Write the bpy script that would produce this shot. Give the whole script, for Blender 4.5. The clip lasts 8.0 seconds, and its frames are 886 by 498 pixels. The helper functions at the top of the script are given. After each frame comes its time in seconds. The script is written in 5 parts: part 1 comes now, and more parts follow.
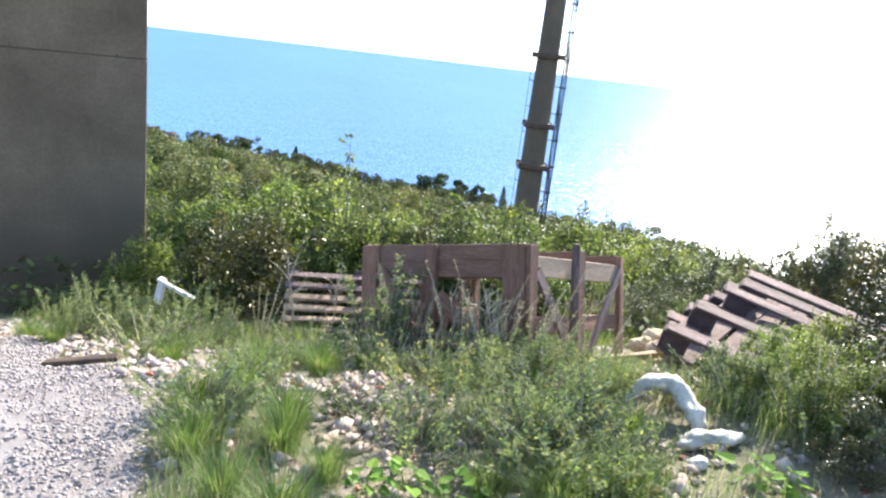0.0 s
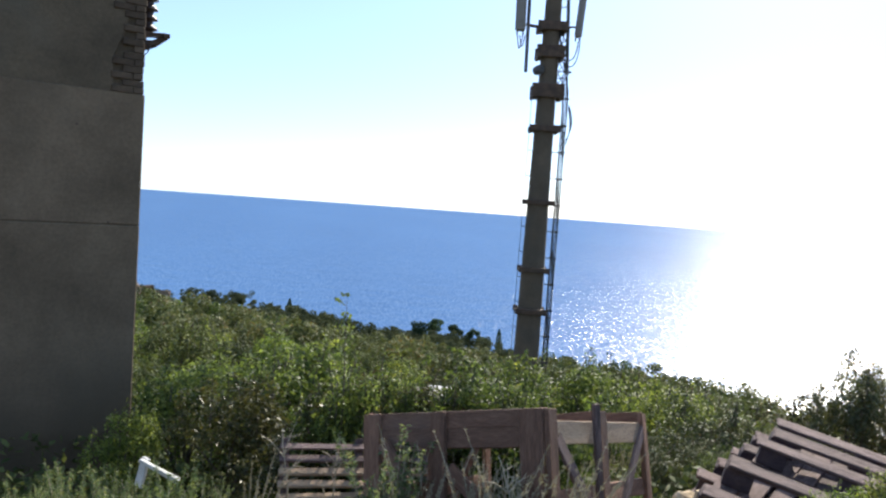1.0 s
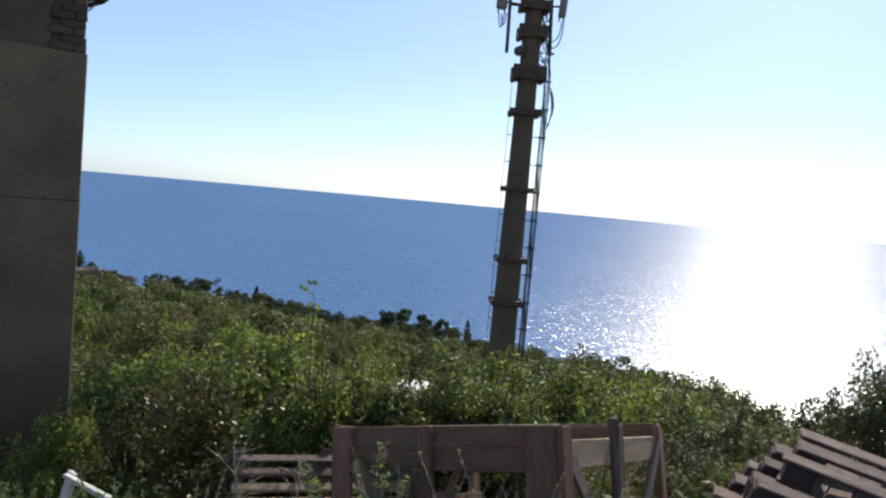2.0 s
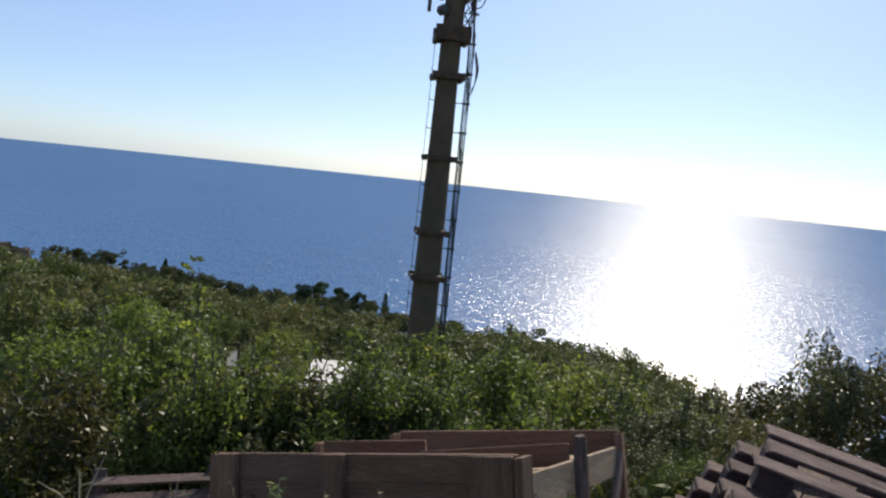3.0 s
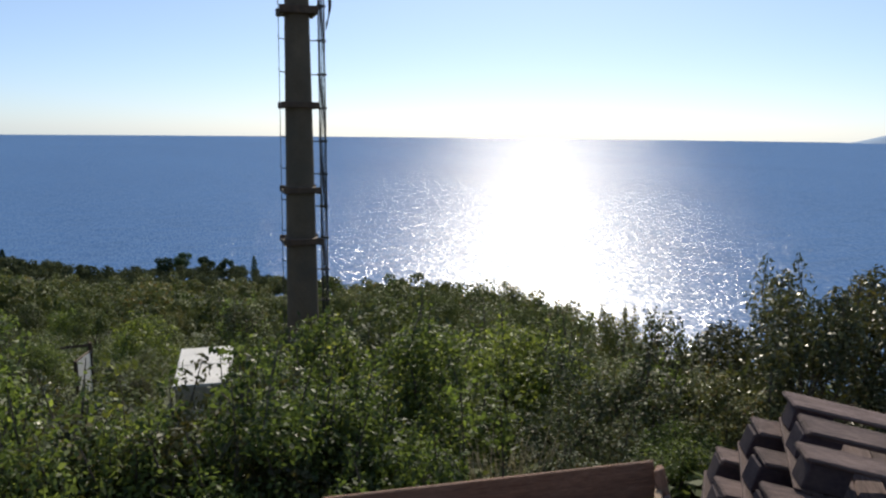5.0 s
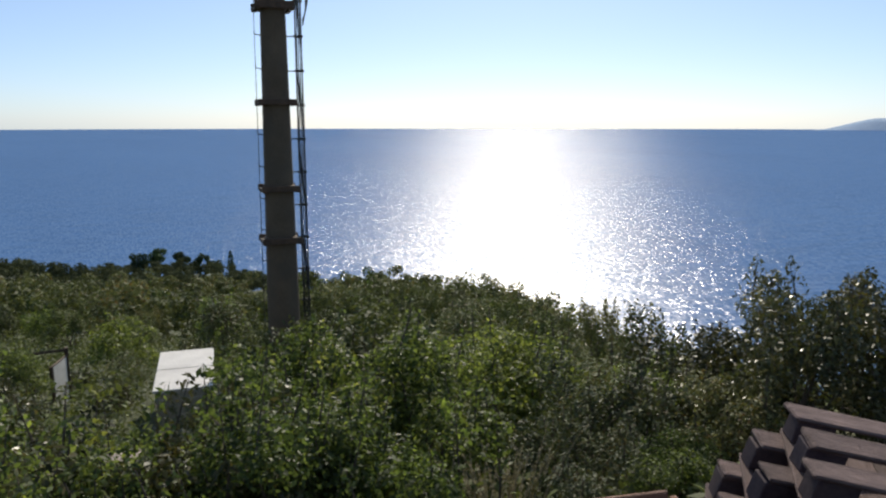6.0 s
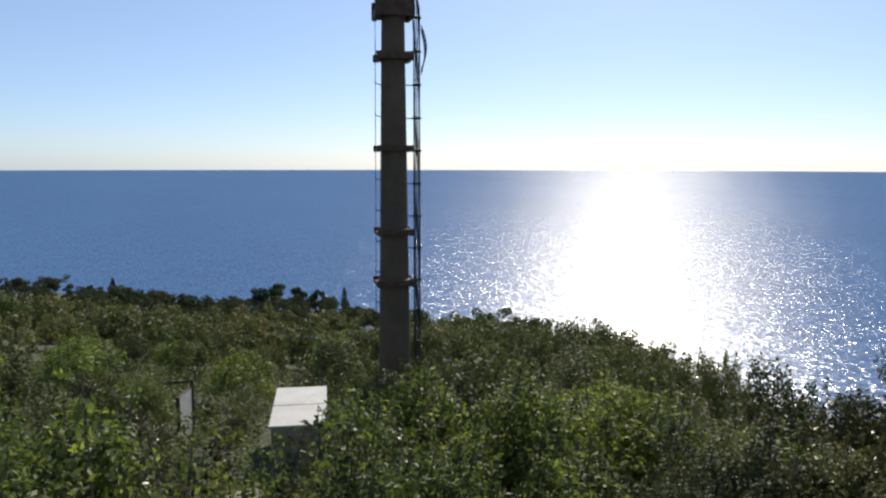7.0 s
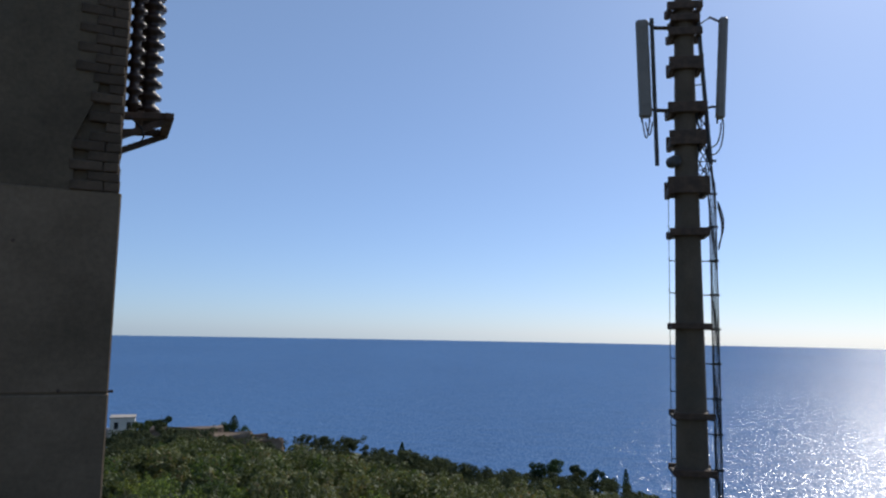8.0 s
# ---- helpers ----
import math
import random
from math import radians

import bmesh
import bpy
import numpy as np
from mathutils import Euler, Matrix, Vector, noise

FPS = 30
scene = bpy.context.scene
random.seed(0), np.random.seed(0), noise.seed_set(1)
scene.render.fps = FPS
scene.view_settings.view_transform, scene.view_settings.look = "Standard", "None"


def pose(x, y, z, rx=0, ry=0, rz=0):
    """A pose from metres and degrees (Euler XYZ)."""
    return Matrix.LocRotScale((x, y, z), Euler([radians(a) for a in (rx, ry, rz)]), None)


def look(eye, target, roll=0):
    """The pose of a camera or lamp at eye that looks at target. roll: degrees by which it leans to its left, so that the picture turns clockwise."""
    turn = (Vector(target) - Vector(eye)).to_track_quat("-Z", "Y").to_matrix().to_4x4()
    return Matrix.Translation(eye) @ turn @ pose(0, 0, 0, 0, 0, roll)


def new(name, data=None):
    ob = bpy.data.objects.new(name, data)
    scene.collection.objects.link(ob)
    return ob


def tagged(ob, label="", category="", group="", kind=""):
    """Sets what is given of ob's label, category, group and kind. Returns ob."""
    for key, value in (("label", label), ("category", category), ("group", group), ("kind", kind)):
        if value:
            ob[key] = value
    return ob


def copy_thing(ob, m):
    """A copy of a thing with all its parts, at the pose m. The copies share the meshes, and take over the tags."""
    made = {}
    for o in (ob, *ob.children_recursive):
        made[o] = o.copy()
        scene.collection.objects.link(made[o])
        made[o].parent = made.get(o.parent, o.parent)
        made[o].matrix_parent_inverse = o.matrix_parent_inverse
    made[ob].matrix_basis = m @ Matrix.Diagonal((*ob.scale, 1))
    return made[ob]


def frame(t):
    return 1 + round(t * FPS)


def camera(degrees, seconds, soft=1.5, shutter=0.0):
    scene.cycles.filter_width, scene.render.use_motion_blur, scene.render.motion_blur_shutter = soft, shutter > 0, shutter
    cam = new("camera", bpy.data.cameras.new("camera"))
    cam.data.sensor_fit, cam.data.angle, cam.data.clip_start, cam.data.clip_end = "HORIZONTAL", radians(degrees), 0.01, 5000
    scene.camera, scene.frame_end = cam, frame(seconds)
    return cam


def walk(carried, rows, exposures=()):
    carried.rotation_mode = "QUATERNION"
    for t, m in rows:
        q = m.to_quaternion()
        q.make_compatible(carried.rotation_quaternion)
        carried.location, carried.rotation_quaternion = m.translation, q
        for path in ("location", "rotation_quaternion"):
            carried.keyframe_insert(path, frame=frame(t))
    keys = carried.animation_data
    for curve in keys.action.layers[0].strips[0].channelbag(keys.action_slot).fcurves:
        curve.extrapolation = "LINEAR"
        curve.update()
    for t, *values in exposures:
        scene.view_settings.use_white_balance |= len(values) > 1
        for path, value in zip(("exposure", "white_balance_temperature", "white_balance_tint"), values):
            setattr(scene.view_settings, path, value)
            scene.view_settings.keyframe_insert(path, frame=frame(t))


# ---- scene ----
cam = camera(62.0, 8.0, 2.3)
PATH = [
    (0, (0.002, -0.099, 1.784), (-0.007, 1.834, 1.274), 6.8),
    (0.5, (0.011, -0.001, 1.869), (-0.025, 1.983, 1.621), 3.8),
    (1, (-0.081, 0.24, 1.826), (-0.112, 2.236, 1.702), 4.1),
    (1.2, (-0.07, 0.371, 1.81), (-0.092, 2.361, 1.613), 3.1),
    (2.3, (-0.226, 1.383, 1.678), (-0.116, 3.375, 1.549), 6.7),
    (2.5, (-0.226, 1.554, 1.669), (-0.011, 3.537, 1.511), 5.9),
    (3, (-0.162, 2.116, 1.614), (0.119, 4.086, 1.418), 6.0),
    (3.5, (-0.164, 2.561, 1.595), (0.166, 4.517, 1.342), 5.4),
    (4, (-0.17, 3.024, 1.584), (0.285, 4.958, 1.353), 3.0),
    (4.5, (-0.113, 3.465, 1.518), (0.434, 5.373, 1.268), 3.2),
    (4.7, (-0.112, 3.578, 1.516), (0.468, 5.47, 1.229), 1.8),
    (6, (-0.161, 3.862, 1.636), (0.526, 5.709, 1.295), -0.0),
    (6.5, (-0.142, 3.888, 1.649), (0.52, 5.746, 1.316), 0.5),
    (7, (-0.187, 3.901, 1.72), (0.219, 5.846, 1.488), 0.1),
    (7.5, (-0.304, 3.931, 1.766), (-0.28, 5.931, 1.795), 0.8),
    (8, (-0.411, 3.92, 1.795), (-0.746, 5.879, 2.022), 1.0),
]
EXPOSURES = [(0.0, 2.15, 6850, 9), (0.5, 1.85, 7200, 9), (1.0, 1.05, 6950, 9), (1.5, 0.72, 7200, 9), (2.5, 0.38, 7300, 9), (4.5, 0.20, 7200, 9), (6.8, 0.16, 7200, 9), (7.5, 0.10, 6750, 10), (8.0, -0.08, 6450, 10)]
walk(cam, [(t, look(eye, target, roll)) for t, eye, target, roll in PATH], EXPOSURES)

# ---- light ----
SUN_AZ, SUN_EL = 26.0, 36.0          # degrees to the right of +y, and above the horizon
world = bpy.data.worlds.new("sky")
scene.world = world
world.use_nodes = True
wn = world.node_tree
sky = wn.nodes.new("ShaderNodeTexSky")
sky.sky_type, sky.sun_disc = "NISHITA", False
sky.sun_elevation, sky.sun_rotation = radians(SUN_EL), radians(SUN_AZ)
sky.altitude, sky.air_density, sky.dust_density, sky.ozone_density = 1500.0, 0.9, 1.6, 4.0
# an even, pale blue summer haze lies over the clear sky
haze = wn.nodes.new("ShaderNodeMix")
haze.data_type = "RGBA"
haze.inputs[0].default_value = 0.30
haze.inputs[7].default_value = (4.4, 6.25, 8.6, 1.0)
tint = wn.nodes.new("ShaderNodeMix")
tint.data_type, tint.blend_type = "RGBA", "MULTIPLY"
tint.inputs[0].default_value = 1.0
tint.inputs[7].default_value = (0.90, 0.99, 1.18, 1.0)
wn.links.new(sky.outputs[0], tint.inputs[6])
wn.links.new(tint.outputs[2], haze.inputs[6])
wn.links.new(haze.outputs[2], wn.nodes["Background"].inputs[0])
wn.nodes["Background"].inputs[1].default_value = 0.10
sun = new("sun", bpy.data.lights.new("sun", "SUN"))
sun.data.energy, sun.data.angle, sun.data.color = 4.4, radians(0.53), (1.0, 0.95, 0.87)
sa, se = radians(SUN_AZ), radians(SUN_EL)
SUN_DIR = Vector((math.sin(sa) * math.cos(se), math.cos(sa) * math.cos(se), math.sin(se)))
sun.matrix_world = look(SUN_DIR * 50, (0, 0, 0))


# ---- materials ----
def material(name):
    m = bpy.data.materials.new(name)
    m.use_nodes = True
    nt = m.node_tree
    return m, nt, nt.nodes["Principled BSDF"]


def node(nt, kind, **values):
    n = nt.nodes.new(kind)
    for key, v in values.items():
        n.inputs[key.replace("_", " ")].default_value = v
    return n


def noise_fac(nt, scale, detail=5.0, rough=0.6, stretch=None, space="Object"):
    tc = nt.nodes.new("ShaderNodeTexCoord")
    n = node(nt, "ShaderNodeTexNoise", Scale=scale, Detail=detail, Roughness=rough)
    src = tc.outputs[space]
    if stretch:
        mp = nt.nodes.new("ShaderNodeMapping")
        mp.inputs["Scale"].default_value = stretch
        nt.links.new(src, mp.inputs[0])
        src = mp.outputs[0]
    nt.links.new(src, n.inputs["Vector"])
    return n.outputs["Fac"]


def ramp(nt, fac, stops):
    r = nt.nodes.new("ShaderNodeValToRGB")
    while len(r.color_ramp.elements) < len(stops):
        r.color_ramp.elements.new(0.5)
    for e, (p, c) in zip(r.color_ramp.elements, stops):
        e.position, e.color = p, (*c, 1)
    nt.links.new(fac, r.inputs[0])
    return r.outputs[0]


def mixed(nt, fac, a, b, blend="MIX"):
    m = nt.nodes.new("ShaderNodeMix")
    m.data_type, m.blend_type = "RGBA", blend
    for i, v in ((0, fac), (6, a), (7, b)):
        if isinstance(v, bpy.types.NodeSocket):
            nt.links.new(v, m.inputs[i])
        else:
            m.inputs[i].default_value = v if i == 0 else (*v, 1)
    return m.outputs[2]


def bumped(nt, bsdf, height, strength, distance):
    b = node(nt, "ShaderNodeBump", Strength=strength, Distance=distance)
    nt.links.new(height, b.inputs["Height"])
    nt.links.new(b.outputs[0], bsdf.inputs["Normal"])


def surface(name, dark, light, scale=3.0, fine=40.0, rough=0.8, bump=0.3, depth=0.01, stretch=None, stain=None, metal=0.0, island=0.0, spec=0.3, grainy=0.45):
    """Two scales of colour noise, a fine relief, and small changes from piece to piece."""
    m, nt, b = material(name)
    col = ramp(nt, noise_fac(nt, scale, stretch=stretch), ((0.3, dark), (0.7, light)))
    grain = noise_fac(nt, fine, 6.0, 0.7, stretch)
    col = mixed(nt, grainy, col, ramp(nt, grain, ((0.30, (0.42,) * 3), (0.68, (1.05,) * 3))), "MULTIPLY")
    if stain:
        col = mixed(nt, ramp(nt, noise_fac(nt, scale * 0.4, 3.0), ((0.52, (0,) * 3), (0.66, (0.8,) * 3))), col, stain)
    if island:
        info = nt.nodes.new("ShaderNodeObjectInfo")
        lo = 1 - island
        col = mixed(nt, 1.0, col, ramp(nt, info.outputs["Random"], ((0.0, (lo, lo, lo)), (1.0, (1, 1, 1)))), "MULTIPLY")
    nt.links.new(col, b.inputs["Base Color"])
    b.inputs["Roughness"].default_value, b.inputs["Metallic"].default_value = rough, metal
    b.inputs["Specular IOR Level"].default_value = spec
    bumped(nt, b, grain, bump, depth)
    return m


def leafy(name, dark, light, rough=0.45, glow=0.35, warm=None, spec=0.5, vary=True):
    """Leaves: each leaf its own tone, partly translucent against the sun."""
    m, nt, b = material(name)
    geo = nt.nodes.new("ShaderNodeNewGeometry")
    stops = [(0.0, dark), (0.8, light)] + ([(0.97, warm)] if warm else [])
    col = ramp(nt, geo.outputs["Random Per Island"], stops)
    if vary:
        info = nt.nodes.new("ShaderNodeObjectInfo")
        col = mixed(nt, 1.0, col, ramp(nt, info.outputs["Random"], ((0.0, (0.42, 0.50, 0.50)), (0.5, (0.90, 0.92, 0.85)), (0.8, (1.05, 1.15, 0.90)), (1.0, (1.30, 1.12, 0.95)))), "MULTIPLY")
    col = mixed(nt, 1.0, col, (0.87, 0.95, 0.89), "MULTIPLY")
    nt.links.new(col, b.inputs["Base Color"])
    b.inputs["Roughness"].default_value = rough
    b.inputs["Specular IOR Level"].default_value = spec
    tr = nt.nodes.new("ShaderNodeBsdfTranslucent")
    nt.links.new(mixed(nt, 1.0, col, (1.28, 1.24, 0.72), "MULTIPLY"), tr.inputs[0])
    mix = nt.nodes.new("ShaderNodeMixShader")
    mix.inputs[0].default_value = glow
    nt.links.new(b.outputs[0], mix.inputs[1])
    nt.links.new(tr.outputs[0], mix.inputs[2])
    nt.links.new(mix.outputs[0], nt.nodes["Material Output"].inputs[0])
    return m


CONCRETE = surface("tower concrete", (0.096, 0.070, 0.045), (0.207, 0.152, 0.101), 0.8, 22, 0.92, 0.35, 0.01, stain=(0.096, 0.076, 0.052))
PLASTER = surface("weathered plaster", (0.073, 0.055, 0.036), (0.140, 0.106, 0.069), 1.2, 26, 0.95, 0.4, 0.012, stain=(0.108, 0.093, 0.068))
BRICK = surface("old brick", (0.072, 0.051, 0.033), (0.127, 0.089, 0.059), 6, 60, 0.9, 0.5, 0.006, island=0.35)
POLE = surface("pole concrete", (0.090, 0.069, 0.048), (0.14, 0.108, 0.076), 1.4, 30, 0.9, 0.3, 0.006, stain=(0.075, 0.065, 0.052))
STEEL = surface("weathered steel", (0.06, 0.06, 0.06), (0.11, 0.105, 0.10), 6, 50, 0.6, 0.2, 0.003, metal=0.5)
RUST = surface("dark rusty steel", (0.06, 0.045, 0.035), (0.13, 0.085, 0.06), 8, 60, 0.75, 0.3, 0.003, metal=0.3)
CABLE = surface("black cable", (0.015, 0.015, 0.016), (0.04, 0.04, 0.042), 9, 70, 0.5, 0.1, 0.001)
PANEL = surface("antenna housing", (0.172, 0.158, 0.140), (0.230, 0.212, 0.185), 3, 40, 0.5, 0.05, 0.002)
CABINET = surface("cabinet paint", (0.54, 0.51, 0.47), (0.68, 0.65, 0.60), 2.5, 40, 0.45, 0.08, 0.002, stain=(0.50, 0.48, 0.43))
# the cabinet's sides and door carry their shade in this darker grey
CABINET_SHADED = surface("cabinet paint darkened for shade", (0.290, 0.257, 0.196), (0.406, 0.358, 0.276), 2.5, 40, 0.6, 0.08, 0.002, stain=(0.290, 0.243, 0.172))
CERAMIC = surface("brown glazed ceramic", (0.022, 0.014, 0.012), (0.045, 0.026, 0.02), 5, 40, 0.4, 0.05, 0.002, spec=0.4)
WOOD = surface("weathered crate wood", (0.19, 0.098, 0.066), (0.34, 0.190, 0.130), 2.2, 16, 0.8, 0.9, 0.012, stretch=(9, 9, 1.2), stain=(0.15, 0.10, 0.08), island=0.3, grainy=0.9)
# pale wood; on crate and rack its lightness includes the sunlight
LATH = surface("dry lath, sunlight in its tone", (0.40, 0.275, 0.185), (0.60, 0.435, 0.305), 2.2, 16, 0.8, 0.9, 0.012, stretch=(9, 9, 1.2), island=0.3, grainy=0.9)
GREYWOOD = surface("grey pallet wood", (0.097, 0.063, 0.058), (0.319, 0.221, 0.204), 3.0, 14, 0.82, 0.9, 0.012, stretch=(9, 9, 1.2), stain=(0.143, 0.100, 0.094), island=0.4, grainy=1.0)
# dark purplish tone holds the shade between skids and deck
BLOCK = surface("block wood darkened for shade", (0.056, 0.041, 0.055), (0.125, 0.090, 0.086), 5, 40, 0.85, 0.4, 0.006, island=0.3)
SACKING = surface("white woven plastic", (0.33, 0.31, 0.26), (0.50, 0.475, 0.41), 5, 60, 0.6, 0.5, 0.01)
FOAM = surface("yellowed foam", (0.50, 0.38, 0.24), (0.68, 0.55, 0.38), 8, 50, 0.9, 0.6, 0.012)
WHITE = surface("white painted board", (0.44, 0.43, 0.40), (0.60, 0.59, 0.56), 4, 40, 0.6, 0.2, 0.003)
STONE = surface("pale limestone", (0.27, 0.22, 0.20), (0.46, 0.395, 0.36), 9, 60, 0.9, 0.5, 0.01, stain=(0.42, 0.29, 0.23))
TILE = surface("broken red tile", (0.25, 0.09, 0.06), (0.38, 0.16, 0.11), 9, 60, 0.85, 0.4, 0.006)
BARK = surface("bark", (0.06, 0.05, 0.04), (0.15, 0.12, 0.095), 7, 50, 0.95, 0.6, 0.01)
DRY = surface("dry stem", (0.26, 0.22, 0.16), (0.44, 0.38, 0.28), 9, 60, 0.9, 0.3, 0.004)
LEAF = leafy("fresh green leaf", (0.051, 0.069, 0.027), (0.165, 0.198, 0.076), 0.50, 0.54, (0.255, 0.285, 0.101), 0.25)
LEAF_DARK = leafy("glossy dark leaf", (0.040, 0.039, 0.022), (0.088, 0.081, 0.043), 0.38, 0.30, (0.120, 0.094, 0.048), 0.18)
LEAF_GLOSS = leafy("shining leathery leaf", (0.078, 0.076, 0.042), (0.171, 0.157, 0.084), 0.34, 0.24, (0.232, 0.171, 0.092), 0.24)
LEAF_OLIVE = leafy("grey green leaf", (0.081, 0.088, 0.052), (0.169, 0.174, 0.099), 0.55, 0.25, (0.182, 0.117, 0.072), 0.15)
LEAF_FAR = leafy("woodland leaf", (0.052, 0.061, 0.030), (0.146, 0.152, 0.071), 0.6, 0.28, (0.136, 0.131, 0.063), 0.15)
# haze over the far trees is mixed into this flat, dull green
LEAF_HAZE = leafy("distant leaf dulled for haze", (0.064, 0.068, 0.046), (0.116, 0.118, 0.075), 0.9, 0.2, None, 0.05)
LEAF_PINE = leafy("pine needle", (0.039, 0.059, 0.034), (0.087, 0.112, 0.062), 0.7, 0.2, None, 0.1)
GRASS = leafy("grass blade", (0.065, 0.110, 0.035), (0.145, 0.205, 0.075), 0.8, 0.45, (0.34, 0.32, 0.22), 0.05, False)
HERB = leafy("feathery weed", (0.090, 0.114, 0.072), (0.180, 0.210, 0.135), 0.8, 0.45, (0.30, 0.28, 0.17), 0.05)
BROAD = leafy("young broad leaf", (0.15, 0.24, 0.05), (0.23, 0.34, 0.09), 0.6, 0.5, None, 0.1)
STRAW = leafy("dry straw", (0.23, 0.19, 0.14), (0.40, 0.335, 0.255), 0.8, 0.25, None, 0.1, False)


def ground_material():
    m, nt, b = material("stony earth and litter")
    big = ramp(nt, noise_fac(nt, 0.9, 5.0), ((0.38, (0, 0, 0)), (0.62, (1, 1, 1))))
    earth = ramp(nt, noise_fac(nt, 14, 8.0, 0.75), ((0.3, (0.10, 0.075, 0.056)), (0.5, (0.175, 0.138, 0.110)), (0.68, (0.28, 0.24, 0.205))))
    herb = ramp(nt, noise_fac(nt, 9, 8.0, 0.7), ((0.3, (0.06, 0.068, 0.032)), (0.7, (0.18, 0.172, 0.095))))
    near = mixed(nt, big, earth, herb)
    # past the built-up strip the soil lies under dark leaf litter
    tc = nt.nodes.new("ShaderNodeTexCoord")
    sep = nt.nodes.new("ShaderNodeSeparateXYZ")
    nt.links.new(tc.outputs["Object"], sep.inputs[0])
    mr = node(nt, "ShaderNodeMapRange", From_Min=6.5, From_Max=9.5)
    nt.links.new(sep.outputs[1], mr.inputs[0])
    litter = ramp(nt, noise_fac(nt, 3, 8.0, 0.7), ((0.3, (0.03, 0.038, 0.016)), (0.7, (0.075, 0.085, 0.035))))
    nt.links.new(mixed(nt, mr.outputs[0], near, litter), b.inputs["Base Color"])
    b.inputs["Roughness"].default_value = 0.95
    bumped(nt, b, noise_fac(nt, 30, 8.0, 0.75), 0.7, 0.03)
    return m


def gravel_material():
    m, nt, b = material("crushed limestone gravel")
    geo = nt.nodes.new("ShaderNodeNewGeometry")
    col = ramp(nt, geo.outputs["Random Per Island"], ((0.0, (0.22, 0.19, 0.180)), (0.5, (0.285, 0.248, 0.236)), (1.0, (0.37, 0.325, 0.31))))
    nt.links.new(col, b.inputs["Base Color"])
    b.inputs["Roughness"].default_value = 0.9
    bumped(nt, b, noise_fac(nt, 120, 4.0), 0.3, 0.003)
    return m


def sea_material():
    """Deep blue water; wind waves tilt each small patch its own way, so that the sun's path breaks into glints."""
    m, nt, b = material("open sea")
    nt.nodes.remove(b)
    col = ramp(nt, noise_fac(nt, 0.004, 3.0, 0.5, (1, 0.4, 1)), ((0.3, (0.040, 0.105, 0.236)), (0.7, (0.050, 0.126, 0.272))))
    col = mixed(nt, 1.0, col, ramp(nt, noise_fac(nt, 0.09, 4.0, 0.65, (0.5, 1.6, 1)), ((0.35, (0.86,) * 3), (0.65, (1.10,) * 3))), "MULTIPLY")
    deep = nt.nodes.new("ShaderNodeBsdfDiffuse")
    nt.links.new(col, deep.inputs[0])
    swell = nt.nodes.new("ShaderNodeBsdfGlossy")
    swell.distribution = "BECKMANN"
    swell.inputs["Roughness"].default_value = 0.39
    bumped(nt, swell, noise_fac(nt, 1.5, 3.0, 0.6, (1.0, 0.5, 1)), 0.35, 0.14)
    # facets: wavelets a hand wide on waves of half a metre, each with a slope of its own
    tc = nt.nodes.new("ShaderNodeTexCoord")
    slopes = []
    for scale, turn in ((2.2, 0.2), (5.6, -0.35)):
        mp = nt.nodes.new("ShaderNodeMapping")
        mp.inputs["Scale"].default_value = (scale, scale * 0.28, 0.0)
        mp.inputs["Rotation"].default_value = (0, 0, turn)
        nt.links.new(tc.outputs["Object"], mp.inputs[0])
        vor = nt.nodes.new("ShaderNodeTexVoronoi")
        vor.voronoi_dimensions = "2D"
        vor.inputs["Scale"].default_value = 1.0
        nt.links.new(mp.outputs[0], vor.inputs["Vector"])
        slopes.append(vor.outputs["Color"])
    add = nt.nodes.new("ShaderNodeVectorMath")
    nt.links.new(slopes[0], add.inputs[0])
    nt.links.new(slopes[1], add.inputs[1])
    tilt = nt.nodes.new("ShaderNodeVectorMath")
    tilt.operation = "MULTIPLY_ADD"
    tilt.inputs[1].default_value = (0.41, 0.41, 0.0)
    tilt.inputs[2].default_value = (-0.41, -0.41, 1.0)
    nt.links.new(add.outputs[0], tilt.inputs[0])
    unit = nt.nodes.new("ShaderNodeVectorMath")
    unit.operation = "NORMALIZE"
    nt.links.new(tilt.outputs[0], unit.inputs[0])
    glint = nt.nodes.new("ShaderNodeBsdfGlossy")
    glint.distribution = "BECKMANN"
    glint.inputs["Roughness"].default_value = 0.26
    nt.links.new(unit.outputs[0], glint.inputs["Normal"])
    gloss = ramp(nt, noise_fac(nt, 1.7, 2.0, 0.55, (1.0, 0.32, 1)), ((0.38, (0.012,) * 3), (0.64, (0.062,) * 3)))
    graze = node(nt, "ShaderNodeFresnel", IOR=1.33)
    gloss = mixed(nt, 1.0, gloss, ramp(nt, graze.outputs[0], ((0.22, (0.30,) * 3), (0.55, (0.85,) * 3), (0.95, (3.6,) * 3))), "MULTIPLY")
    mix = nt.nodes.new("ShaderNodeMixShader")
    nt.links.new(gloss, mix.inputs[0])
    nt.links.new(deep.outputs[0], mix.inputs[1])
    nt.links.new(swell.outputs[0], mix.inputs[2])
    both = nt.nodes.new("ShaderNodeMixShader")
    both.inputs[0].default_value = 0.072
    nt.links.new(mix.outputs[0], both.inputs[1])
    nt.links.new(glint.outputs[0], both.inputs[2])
    nt.links.new(both.outputs[0], nt.nodes["Material Output"].inputs[0])
    return m


